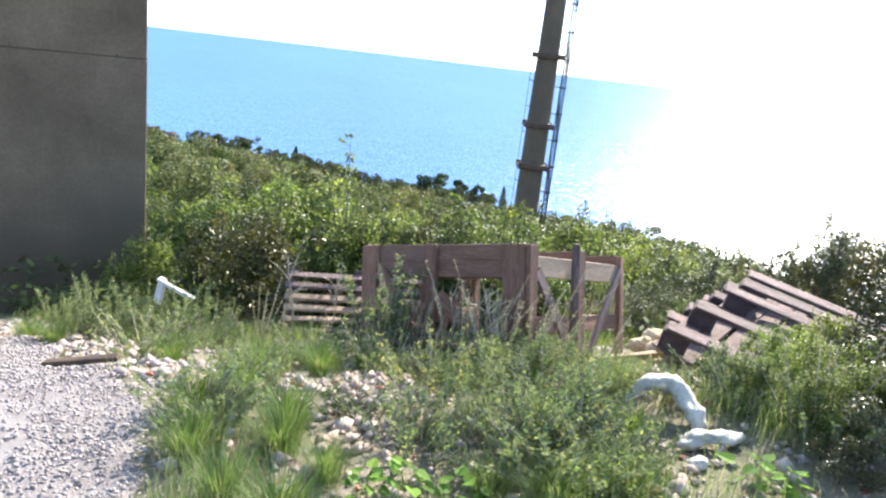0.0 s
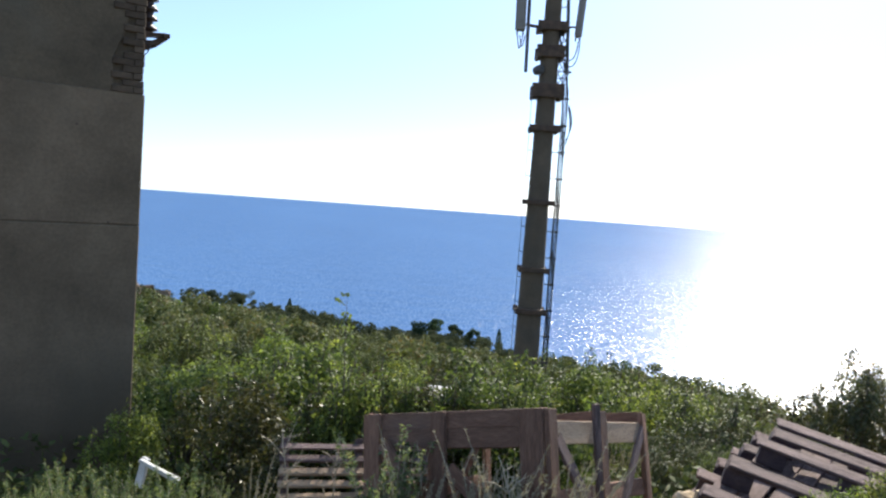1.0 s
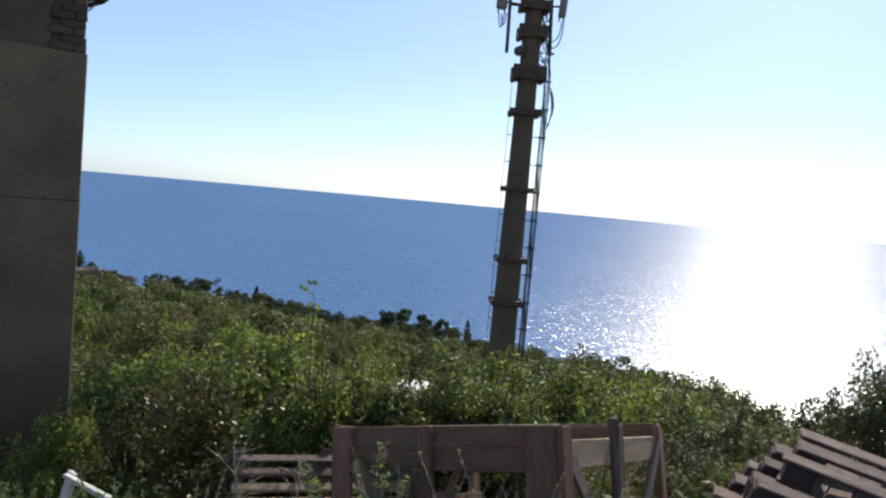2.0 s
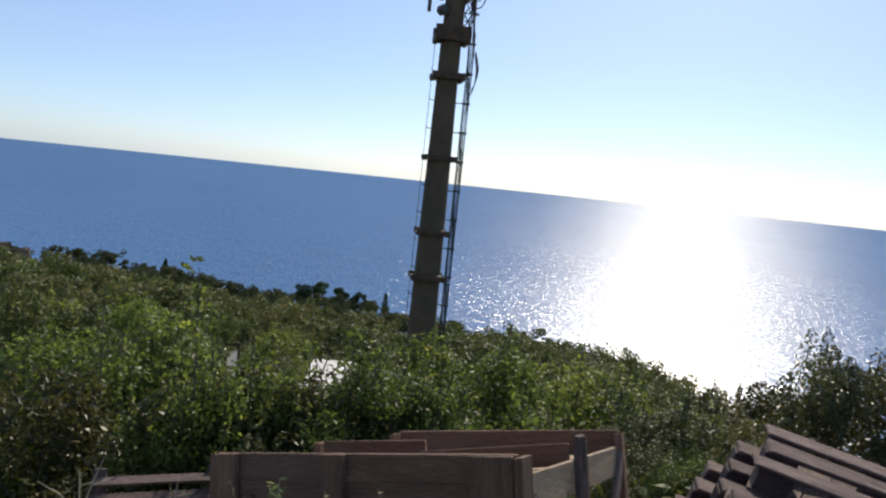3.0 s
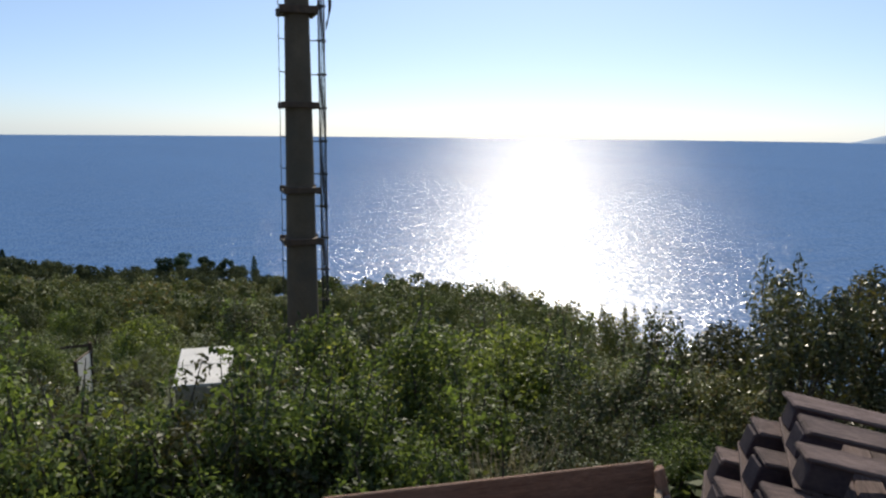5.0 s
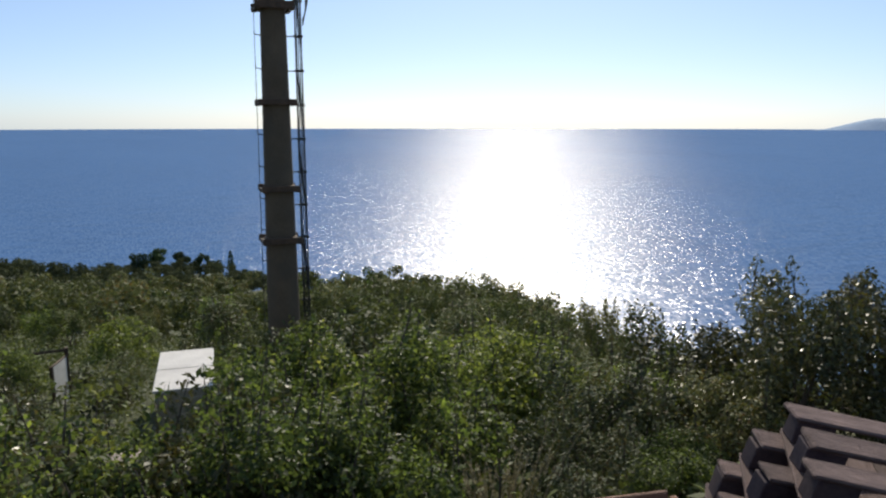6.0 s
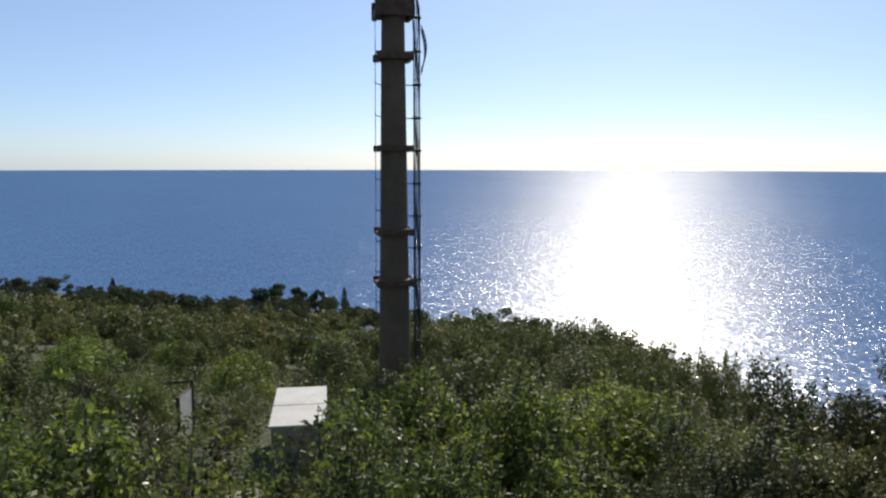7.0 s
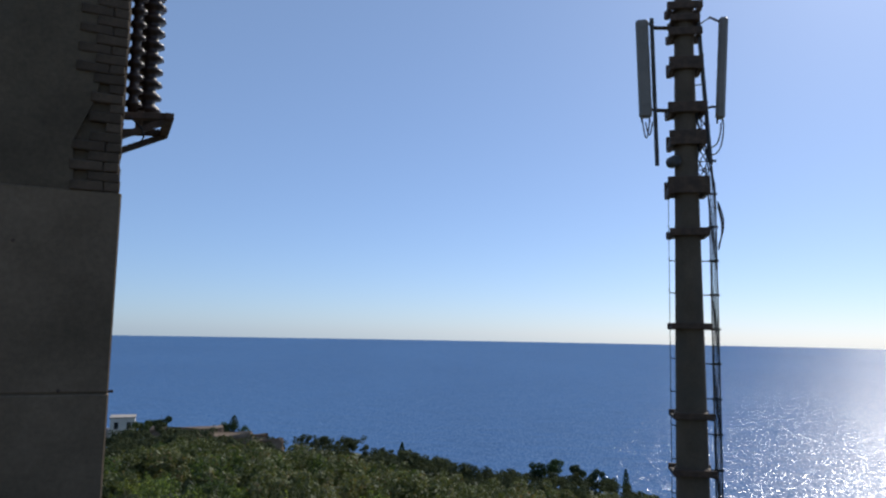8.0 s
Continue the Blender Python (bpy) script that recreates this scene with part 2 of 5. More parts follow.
GRAVEL_BED = surface("fine pale gravel", (0.20, 0.178, 0.174), (0.295, 0.27, 0.265), 5, 90, 0.95, 0.8, 0.02)
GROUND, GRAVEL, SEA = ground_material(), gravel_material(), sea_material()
EARTH = surface("bare terraced earth", (0.16, 0.11, 0.075), (0.28, 0.21, 0.15), 0.15, 2.0, 0.95, 0.4, 0.2)
# the headland's blue is distance haze put into its base colour
FARLAND = surface("far headland tinted for haze", (0.22, 0.32, 0.46), (0.27, 0.37, 0.50), 0.01, 0.1, 1.0, 0.0, 0.1)
FARWALL = surface("far rendered house wall", (0.60, 0.57, 0.52), (0.70, 0.67, 0.62), 0.5, 6, 0.9, 0.1, 0.01)
FARROOF = surface("far flat roof", (0.34, 0.30, 0.27), (0.42, 0.38, 0.34), 0.5, 6, 0.9, 0.1, 0.01)
PANE = surface("dark window glass", (0.02, 0.025, 0.03), (0.04, 0.045, 0.05), 1, 8, 0.15, 0.0, 0.01, spec=0.5)


# ---- mesh helpers ----
def link_mesh(name, me, mat, parent=None, label="", smooth=False):
    me.materials.append(mat)
    if smooth:
        me.shade_smooth()
    ob = new(name, me)
    if parent:
        ob.parent = parent
    if label:
        ob["label"] = label
    return ob


def part(name, bm, mat, parent=None, label="", smooth=False):
    me = bpy.data.meshes.new(name)
    bm.to_mesh(me)
    bm.free()
    return link_mesh(name, me, mat, parent, label, smooth)


def raw(name, verts, faces, mat, parent=None, label="", smooth=False):
    """A mesh out of arrays; faces all with the same number of corners."""
    verts, faces = np.asarray(verts, np.float32), np.asarray(faces, np.int32)
    me = bpy.data.meshes.new(name)
    n, k = faces.shape
    me.vertices.add(len(verts))
    me.vertices.foreach_set("co", verts.ravel())
    me.loops.add(n * k)
    me.loops.foreach_set("vertex_index", faces.ravel())
    me.polygons.add(n)
    me.polygons.foreach_set("loop_start", np.arange(0, n * k, k, dtype=np.int32))
    me.update(calc_edges=True)
    return link_mesh(name, me, mat, parent, label, smooth)


def thing(name, m, label, category, group="", kind=""):
    ob = new(name)
    ob.matrix_world = m
    return tagged(ob, label, category, group, kind)


def box(bm, size, m=Matrix(), bevel=0.0, wear=0.0, rng=None):
    """A box of that size about m's origin, with softened and slightly uneven edges."""
    made = bmesh.ops.create_cube(bm, size=1.0, matrix=m @ Matrix.Diagonal((*size, 1)))["verts"]
    if wear and rng:
        for v in made:
            v.co += Vector([rng.uniform(-wear, wear) for _ in range(3)])
    if bevel:
        edges = list({e for v in made for e in v.link_edges})
        bmesh.ops.bevel(bm, geom=edges, offset=bevel, segments=1, affect="EDGES")


def boarding(a, b, wide, thick, out):
    """The pose of a board from a to b: local z runs along it, local y points out."""
    a, b, out = Vector(a), Vector(b), Vector(out)
    z = (b - a).normalized()
    y = (out - z * out.dot(z)).normalized()
    x = y.cross(z)
    m = Matrix((x, y, z)).transposed().to_4x4()
    m.translation = (a + b) / 2
    return m, (wide, thick, (b - a).length)


def board(name, a, b, wide, thick, out, mat, parent, rng, label="", wear=0.006, bevel=0.004):
    m, size = boarding(a, b, wide, thick, out)
    bm = bmesh.new()
    box(bm, size, Matrix(), bevel, wear, rng)
    ob = part(name, bm, mat, parent, label)
    ob.matrix_local = m
    return ob


def tube(bm, points, radii, sides=6, cap=True):
    """A tapered tube along the points."""
    rings = []
    pts = [Vector(p) for p in points]
    for i, p in enumerate(pts):
        d = (pts[min(i + 1, len(pts) - 1)] - pts[max(i - 1, 0)]).normalized()
        x = d.orthogonal().normalized()
        y = d.cross(x)
        r = radii[i] if isinstance(radii, (list, tuple)) else radii
        rings.append([bm.verts.new(p + (x * math.cos(k * math.tau / sides) + y * math.sin(k * math.tau / sides)) * r) for k in range(sides)])
    for lo, hi in zip(rings, rings[1:]):
        # match the nearest corner of the next ring, so that the tube does not twist
        s = min(range(sides), key=lambda k: (hi[k].co - lo[0].co).length)
        for k in range(sides):
            bm.faces.new((lo[k], lo[(k + 1) % sides], hi[(k + 1 + s) % sides], hi[(k + s) % sides]))
    if cap:
        bm.faces.new(rings[0][::-1])
        bm.faces.new(rings[-1])


def lathe(bm, profile, sides=16, m=Matrix()):
    """A turned body from (radius, height) pairs, closed at both ends."""
    rings = [[bm.verts.new(m @ Vector((r * math.cos(k * math.tau / sides), r * math.sin(k * math.tau / sides), z))) for k in range(sides)] for r, z in profile]
    for lo, hi in zip(rings, rings[1:]):
        for k in range(sides):
            bm.faces.new((lo[k], lo[(k + 1) % sides], hi[(k + 1) % sides], hi[k]))
    bm.faces.new(rings[0][::-1])
    bm.faces.new(rings[-1])


# ---- the lie of the land ----
EYE0 = 1.7
DEP_AZ = (-60, -34, -30, -21, -13, -7, 3.5, 7, 16, 21, 26, 32, 37, 60)
DEP = (7.6, 7.4, 6.5, 7.6, 8.5, 9.5, 10.6, 10.85, 11.1, 11.25, 12.1, 13.7, 15.3, 17.5)
RIDGE_AZ = (-60, 4, 8, 19, 25, 32, 60)
RIDGE = (200, 190, 95, 72, 52, 34, 30)


def smooth(v, lo, hi):
    k = np.clip((v - lo) / (hi - lo), 0, 1)
    return k * k * (3 - 2 * k)


def canopy(r, az):
    return np.where(r < 40, 2.3 + 0.012 * r, 2.8 + 0.006 * (r - 40))


def land(x, y):
    """The height of the ground."""
    x, y = np.asarray(x, float), np.asarray(y, float)
    r, az = np.hypot(x, y - 3.0), np.degrees(np.arctan2(x, np.maximum(y - 3.0, 1e-6)))
    az = np.where(y < 3.0, np.sign(x) * 60, np.clip(az, -60, 60))
    yy = np.where(y > 3.4, y, 3.4 + 0.22 * (y - 3.4) * np.exp(-np.clip(3.4 - y, 0, 30) * 0.25))
    nearz = -0.48 + 0.084 * (np.clip(x, -6, 8) + 0.52) - 0.318 * (yy - 5.04)
    nearz = nearz + 0.10 * np.exp(-((x + 2.2) ** 2 + (y - 1.9) ** 2) / 1.3)
    nearz = nearz + 0.03 * np.sin(1.9 * x + 0.7) * np.sin(1.7 * y) + 0.015 * np.sin(5.1 * x) * np.sin(4.3 * y + 1)
    dep, ridge = np.interp(az, DEP_AZ, DEP), np.interp(az, RIDGE_AZ, RIDGE)
    rr = np.minimum(r, ridge)
    farz = EYE0 - np.tan(np.radians(dep)) * rr - canopy(rr, az) - 0.035 * rr * (1 - rr / ridge) - 0.55 * np.maximum(r - ridge, 0)
    farz = farz + 0.012 * rr * np.sin(x * 0.11 + 1.0) * np.sin(y * 0.08) * smooth(ridge - r, -5, 20)
    farz = np.maximum(farz, -70)
    back = smooth(-y, 0, 6)
    mix = smooth(r, 7.5, 16) * (1 - back)
    return nearz * (1 - mix) + farz * mix


def ground_sheet():
    radii = np.r_[0.0, 0.004, np.geomspace(0.15, 420, 130)]
    angles = np.radians(np.linspace(-180, 180, 221)[:-1])
    rr, aa = np.meshgrid(radii[1:], angles, indexing="ij")
    x, y = rr * np.sin(aa), 3.0 + rr * np.cos(aa)
    v = np.c_[x.ravel(), y.ravel(), land(x, y).ravel()]
    n, k = len(radii) - 1, len(angles)
    i, j = np.meshgrid(np.arange(n - 1), np.arange(k), indexing="ij")
    a, b = i * k + j, i * k + (j + 1) % k
    f = np.c_[a.ravel(), b.ravel(), (b + k).ravel(), (a + k).ravel()][:, ::-1]
    return tagged(raw("ground", v, f, GROUND, smooth=True), "stony sloping ground with dry earth and leaf litter", "ground", kind="structure")


ground_sheet()


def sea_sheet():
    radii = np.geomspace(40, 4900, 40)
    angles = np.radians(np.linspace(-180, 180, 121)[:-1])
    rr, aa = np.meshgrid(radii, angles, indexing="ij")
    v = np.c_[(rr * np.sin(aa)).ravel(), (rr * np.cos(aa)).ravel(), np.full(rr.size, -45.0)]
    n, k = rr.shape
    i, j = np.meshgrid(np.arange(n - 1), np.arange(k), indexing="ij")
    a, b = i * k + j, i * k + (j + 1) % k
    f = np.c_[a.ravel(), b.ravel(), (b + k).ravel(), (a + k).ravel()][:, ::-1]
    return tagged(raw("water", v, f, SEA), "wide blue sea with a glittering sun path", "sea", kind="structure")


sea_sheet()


def headland():
    n = 40
    v, f = [], []
    for i in range(n + 1):
        az = radians(46.3 + 14 * i / n)
        k = i / n
        h = 66 * smooth(k, 0.03, 0.32) * (0.9 + 0.12 * math.sin(9 * k) + 0.05 * math.sin(23 * k))
        for d, z in ((4500, -47), (4600, -45 + h * 0.7), (4700, -45 + h), (4850, -47)):
            v.append((d * math.sin(az), d * math.cos(az), z))
    for i in range(n):
        for j in range(3):
            a = i * 4 + j
            f.append((a, a + 4, a + 5, a + 1))
    return tagged(raw("backdrop", v, f, FARLAND, smooth=True), "headland on the horizon tinted blue for haze", "headland", kind="structure")


headland()


# ---- concrete tower with exposed brick ----
def tower():
    rng = random.Random(4)
    c, s = math.cos(radians(34.3)), math.sin(radians(34.3))
    # local x runs along the front to its outer corner, y goes back, the corner is the origin
    m = Matrix(((c, -s, 0, -4.015), (s, c, 0, 9.35), (0, 0, 1, 0), (0, 0, 0, 1)))
    t = thing("transformer_tower", m, "tall grey concrete tower with bare brick above, in shade", "tower")
    w, d = 3.3, 3.2

    def lift(name, z0, z1, inset, mat, label=""):
        bm = bmesh.new()
        box(bm, (w - inset, d - 2 * inset, z1 - z0), Matrix.Translation((-w / 2 - inset / 2, d / 2, (z0 + z1) / 2)), 0.012)
        return part(name, bm, mat, t, label)

    lift("wall", -3.2, 1.268, 0.0, CONCRETE)
    lift("wall", 1.278, 2.89, 0.004, CONCRETE)
    lift("joint", 1.268, 1.278, 0.012, PLASTER, "recessed casting joint")
    lift("core", 2.89, 8.0, 0.045, PLASTER, "rough mortar core")
    # the coat of plaster left on the upper front ends in a ragged edge
    bm = bmesh.new()
    n = 26
    edge = [-0.24 - 0.12 * math.sin(0.55 * i + 1) - 0.12 * rng.random() for i in range(n + 1)]
    rows = [[(x, y, 2.89 + 5.1 * i / n) for x, y in ((-w, 0.01), (edge[i], 0.01), (edge[i] + 0.015, 0.095), (-w, 0.095))] for i in range(n + 1)]
    vs = [[bm.verts.new(p) for p in r] for r in rows]
    for lo, hi in zip(vs, vs[1:]):
        for k in range(4):
            bm.faces.new((lo[k], lo[(k + 1) % 4], hi[(k + 1) % 4], hi[k]))
    bm.faces.new(vs[0][::-1])
    bm.faces.new(vs[-1])
    part("plaster_coat", bm, PLASTER, t, "stained plaster with a ragged edge")
    # bricks at the corner, courses of 8 cm, headers and stretchers in turn
    shapes = []
    for lx in (0.245, 0.12):
        for _ in range(3):
            bm = bmesh.new()
            box(bm, (lx, 0.12, 0.078), Matrix(), 0.009, 0.004, rng)
            me = bpy.data.meshes.new("brick")
            bm.to_mesh(me)
            bm.free()
            me.materials.append(BRICK)
            shapes.append(me)
    for row in range(58):
        z = 2.93 + row * 0.082
        x = -0.022 - rng.uniform(0, 0.018)
        for k in range(4):
            head = (row % 2 == 0) and k == 0
            lx = 0.12 if head else 0.245
            if x - lx < -0.40 - 0.10 * math.sin(0.45 * row + 1):
                break
            b = new("brick", rng.choice(shapes[3:] if head else shapes[:3]))
            b.parent = t
            b.location = (x - lx / 2, 0.052 + rng.uniform(-0.006, 0.008), z)
            b.rotation_euler = (0, rng.uniform(-0.01, 0.01), rng.uniform(-0.02, 0.02))
            x -= lx + 0.003
        # the return on the side face
        y = 0.20
        for k in range(3):
            b = new("brick", rng.choice(shapes[:3]))
            b.parent = t
            b.location = (-0.085 + rng.uniform(-0.01, 0.01), y + 0.16 + (0.12 if row % 2 else 0), z)
            b.rotation_euler = (0, 0, math.pi / 2 + rng.uniform(-0.02, 0.02))
            y += 0.257
    # tie holes and a stub of reinforcing bar at the joint
    for x, z in ((-0.36, 1.30), (-1.5, 1.31), (-0.75, 2.45), (-1.7, 2.2)):
        bm = bmesh.new()
        lathe(bm, ((0.013, -0.012), (0.015, 0.0), (0.012, 0.003), (0.006, 0.0035)), 10, Matrix.Translation((x, 0.0, z)) @ pose(0, 0, 0, 90))
        part("tie_hole", bm, RUST, t, "rusty tie hole")
    bm = bmesh.new()
    tube(bm, ((-0.1, 0.2, 1.275), (0.035, 0.19, 1.275)), 0.012, 6)
    part("bar_stub", bm, RUST, t, "rusty bar stub")
    return m


TOWER = tower()


def insulator_arm():
    """A welded bracket on the tower's side with two columns of ribbed insulators."""
    m = TOWER @ Matrix.Translation((0.0, 1.2, 3.76))
    t = thing("insulator_bracket", m, "dark steel wall bracket carrying ribbed brown insulators", "insulator")
    rng = random.Random(5)
    for name, a, b, wide in (("arm", (-0.10, -0.42, -0.02), (0.38, -0.42, 0.03), 0.07), ("arm", (-0.10, 0.22, -0.02), (0.36, 0.22, 0.03), 0.07),
                             ("beam", (0.37, -0.50, 0.02), (0.37, 0.30, 0.02), 0.08), ("beam", (0.12, -0.45, 0.02), (0.12, 0.25, 0.02), 0.06),
                             ("strut", (-0.10, -0.42, -0.24), (0.38, -0.42, 0.0), 0.05), ("strut", (-0.10, 0.22, -0.24), (0.38, 0.22, 0.0), 0.05)):
        board(name, a, b, wide, 0.06, (0, 0, 1), RUST, t, rng, wear=0.002)
    for x, y, r in ((0.185, -0.2, 0.125), (0.050, -0.34, 0.085), (0.19, 0.18, 0.12)):
        prof = [(r * 0.5, 0.05)]
        for i in range(15):
            z = 0.10 + i * 0.13
            prof += [(r * 0.52, z), (r * 1.0, z + 0.015), (r * 0.95, z + 0.04), (r * 0.55, z + 0.07)]
        prof += [(r * 0.4, 2.1)]
        bm = bmesh.new()
        lathe(bm, prof, 14, Matrix.Translation((x, y, 0.0)))
        part("insulator", bm, CERAMIC, t, "ribbed brown insulator", True)
    bm = bmesh.new()
    tube(bm, [(0.02 + 0.14 * math.sin(k * 0.35), -0.45, -0.02 - 0.32 * (k / 9)) for k in range(10)], 0.008, 5)
    part("wire", bm, CABLE, t)


insulator_arm()


# ---- telecom mast ----
def mast():
    t = thing("telecom_mast", Matrix.Translation((2.0, 19.5, -5.6)), "tall tapered concrete mast with clamps, antennas and a cable ladder", "mast")
    base = -5.6
    rng = random.Random(9)

    def at(x, y, z):
        return Vector((x - 2.05, y - 19.5, z - base))

    def radius(z):
        return 0.345 - 0.0135 * (z + 3.0)

    bm = bmesh.new()
    lathe(bm, [(radius(z), z - base) for z in (-6.2, -3, 0, 3, 6, 8.5, 10.5)] + [(0.12, 16.15)], 28)
    part("pole", bm, POLE, t, "", True)
    # clamps: a band round the pole with a flat bar before and behind it
    for z, half, tall in ((-0.81, 0.415, 0.13), (0.27, 0.39, 0.13), (2.02, 0.39, 0.12), (3.91, 0.39, 0.15), (4.87, 0.41, 0.34), (5.86, 0.36, 0.30),
                          (6.5, 0.38, 0.22), (7.45, 0.34, 0.26), (8.13, 0.34, 0.16), (8.43, 0.30, 0.14), (8.70, 0.36, 0.16)):
        bm = bmesh.new()
        r = radius(z)
        lathe(bm, ((r, -tall / 2), (r + 0.03, -tall / 2 + 0.01), (r + 0.03, tall / 2 - 0.01), (r, tall / 2)), 24, Matrix.Translation(at(2.05, 19.5, z)))
        for dy in (-r - 0.05, r + 0.05):
            box(bm, (2 * half, 0.07, tall), Matrix.Translation(at(2.05, 19.5 + dy, z)), 0.01)
        for sx in (-1, 1):
            box(bm, (0.10, 2 * r + 0.2, tall * 0.55), Matrix.Translation(at(2.05 + sx * (half - 0.06), 19.5, z - tall * 0.3)), 0.01)
        part("clamp", bm, RUST, t)
    # panel antennas on their pipes
    for side, x0, x1, wide, xp0, xp1, zt, zb in ((-1, 1.235, 1.18, 0.26, 1.46, 1.39, 8.45, 6.32), (1, 2.71, 2.83, 0.18, 2.52, 2.33, 8.42, 6.25)):
        a, b = at(x0, 19.35, zb), at(x1, 19.35, zt)
        m, size = boarding(a, b, wide, 0.16, (0, -1, 0))
        bm = bmesh.new()
        box(bm, size, Matrix(), 0.045)
        ob = part("antenna", bm, PANEL, t, "pale grey panel antenna")
        ob.matrix_local = m
        for k in (-0.3, 0.3):
            bm = bmesh.new()
            tube(bm, ((k * wide, 0, -size[2] / 2 - 0.09), (k * wide, 0, -size[2] / 2)), 0.02, 8)
            part("connector", bm, CABLE, ob)
        bm = bmesh.new()
        tube(bm, (at(xp0, 19.42, 5.32), at(xp1, 19.42, 8.5)), 0.045, 10)
        part("pipe", bm, STEEL, t)
        for z in (6.5, 8.3):
            k = (z - 5.32) / 3.18
            xp, xa = xp0 + (xp1 - xp0) * k, x0 + (x1 - x0) * (z - zb) / (zt - zb)
            bm = bmesh.new()
            mid = at((xp + xa) / 2 - 0.02, 19.36, z + (0.14 if z > 8 else 0.02))
            tube(bm, (at(xp, 19.40, z), mid, at(xa, 19.38, z)), 0.025, 6)
            tube(bm, (at(2.05 + side * radius(z), 19.5, z), at(xp, 19.42, z)), 0.04, 6)
            part("bracket", bm, RUST, t)
        # jumper cables hang in loops below the panel
        bm = bmesh.new()
        loops = ((0.0, 0.34), (0.06, 0.28)) if side < 0 else ((0.0, 0.5), (0.05, 0.65))
        for dx, drop in loops:
            pts = []
            for i in range(13):
                u = i / 12
                if side < 0:
                    pts.append(at(x0 - 0.06 + dx + 0.14 * u, 19.38, zb - 0.08 - drop * math.sin(math.pi * u)))
                else:
                    pts.append(at(x0 + 0.02 - 0.34 * u * u + dx, 19.38, zb - 0.08 - drop * math.sin(math.pi * u * 0.62)))
            tube(bm, pts, 0.015, 5)
        part("jumper_cable", bm, CABLE, t)
    # a small drum antenna
    bm = bmesh.new()
    lathe(bm, ((0.07, -0.13), (0.12, -0.11), (0.12, 0.10), (0.07, 0.13)), 16, Matrix.Translation(at(1.78, 19.34, 5.38)) @ pose(0, 0, 0, 90, 0, 20))
    part("dish", bm, STEEL, t, "small pale drum antenna")
    # cable ladder beside the pole
    for x in (2.47, 2.59):
        bm = bmesh.new()
        tube(bm, [at(x + 0.03 * (0.0 if z < 4.4 else (z - 4.4) * -2.2), 19.4, z) for z in (-5.0, -2.0, 1.0, 4.4, 5.3)], 0.016, 6)
        part("ladder_rail", bm, STEEL, t)
    for i in range(15):
        z = -4.2 + 0.685 * i
        bm = bmesh.new()
        tube(bm, (at(2.05 + radius(z) - 0.02, 19.46, z), at(2.62, 19.4, z)), 0.012, 5)
        box(bm, (0.19, 0.05, 0.05), Matrix.Translation(at(2.53, 19.4, z)), 0.008)
        part("rung", bm, STEEL, t)
    for k in range(4):
        bm = bmesh.new()
        x = 2.49 + 0.03 * k
        pts = [at(x + 0.012 * math.sin(2.1 * i + k), 19.37, -5.0 + 0.55 * i) for i in range(19)]
        pts += [at(x - 0.05 - 0.06 * i + 0.05 * math.sin(i + k), 19.37, 5.2 + 0.35 * i) for i in range(1, 5)]
        tube(bm, pts, 0.012, 5)
        part("cable", bm, CABLE, t)
    bm = bmesh.new()
    for k in range(3):
        tube(bm, [at(2.62 + 0.07 * math.sin(math.pi * i / 10) * (1 + 0.3 * k), 19.36, 3.55 + 0.09 * i + 0.05 * k) for i in range(11)], 0.012, 5)
    part("cable_loop", bm, CABLE, t)
    # coiled tangle between the clamps
    bm = bmesh.new()
    for k in range(4):
        pts = [at(2.36 + 0.12 * math.sin(1.3 * i + 1.7 * k), 19.34, 5.0 + 0.2 * i + 0.05 * math.cos(2 * i + k)) for i in range(9)]
        tube(bm, pts, 0.013, 5)
    part("cable_tangle", bm, CABLE, t)
    # step wire on the other side, with small hooks
    bm = bmesh.new()
    tube(bm, (at(1.63, 19.4, -3.5), at(1.67, 19.4, 4.8)), 0.007, 5)
    part("guide_wire", bm, STEEL, t)
    for i in range(13):
        z = -3.2 + 0.655 * i
        bm = bmesh.new()
        tube(bm, (at(1.63 + 0.005 * z, 19.4, z + 0.05), at(1.65 + 0.005 * z, 19.4, z), at(2.05 - radius(z) + 0.02, 19.44, z - 0.02)), 0.011, 5)
        part("step_bolt", bm, STEEL, t)
    for i in range(7):
        z = 5.2 + 0.6 * i
        bm = bmesh.new()
        tube(bm, (at(2.05 + radius(z) - 0.02, 19.4, z), at(2.50 - 0.02 * i, 19.4, z + 0.02), at(2.50 - 0.02 * i, 19.4, z + 0.07)), 0.012, 5)
        part("step_bolt", bm, STEEL, t)


mast()


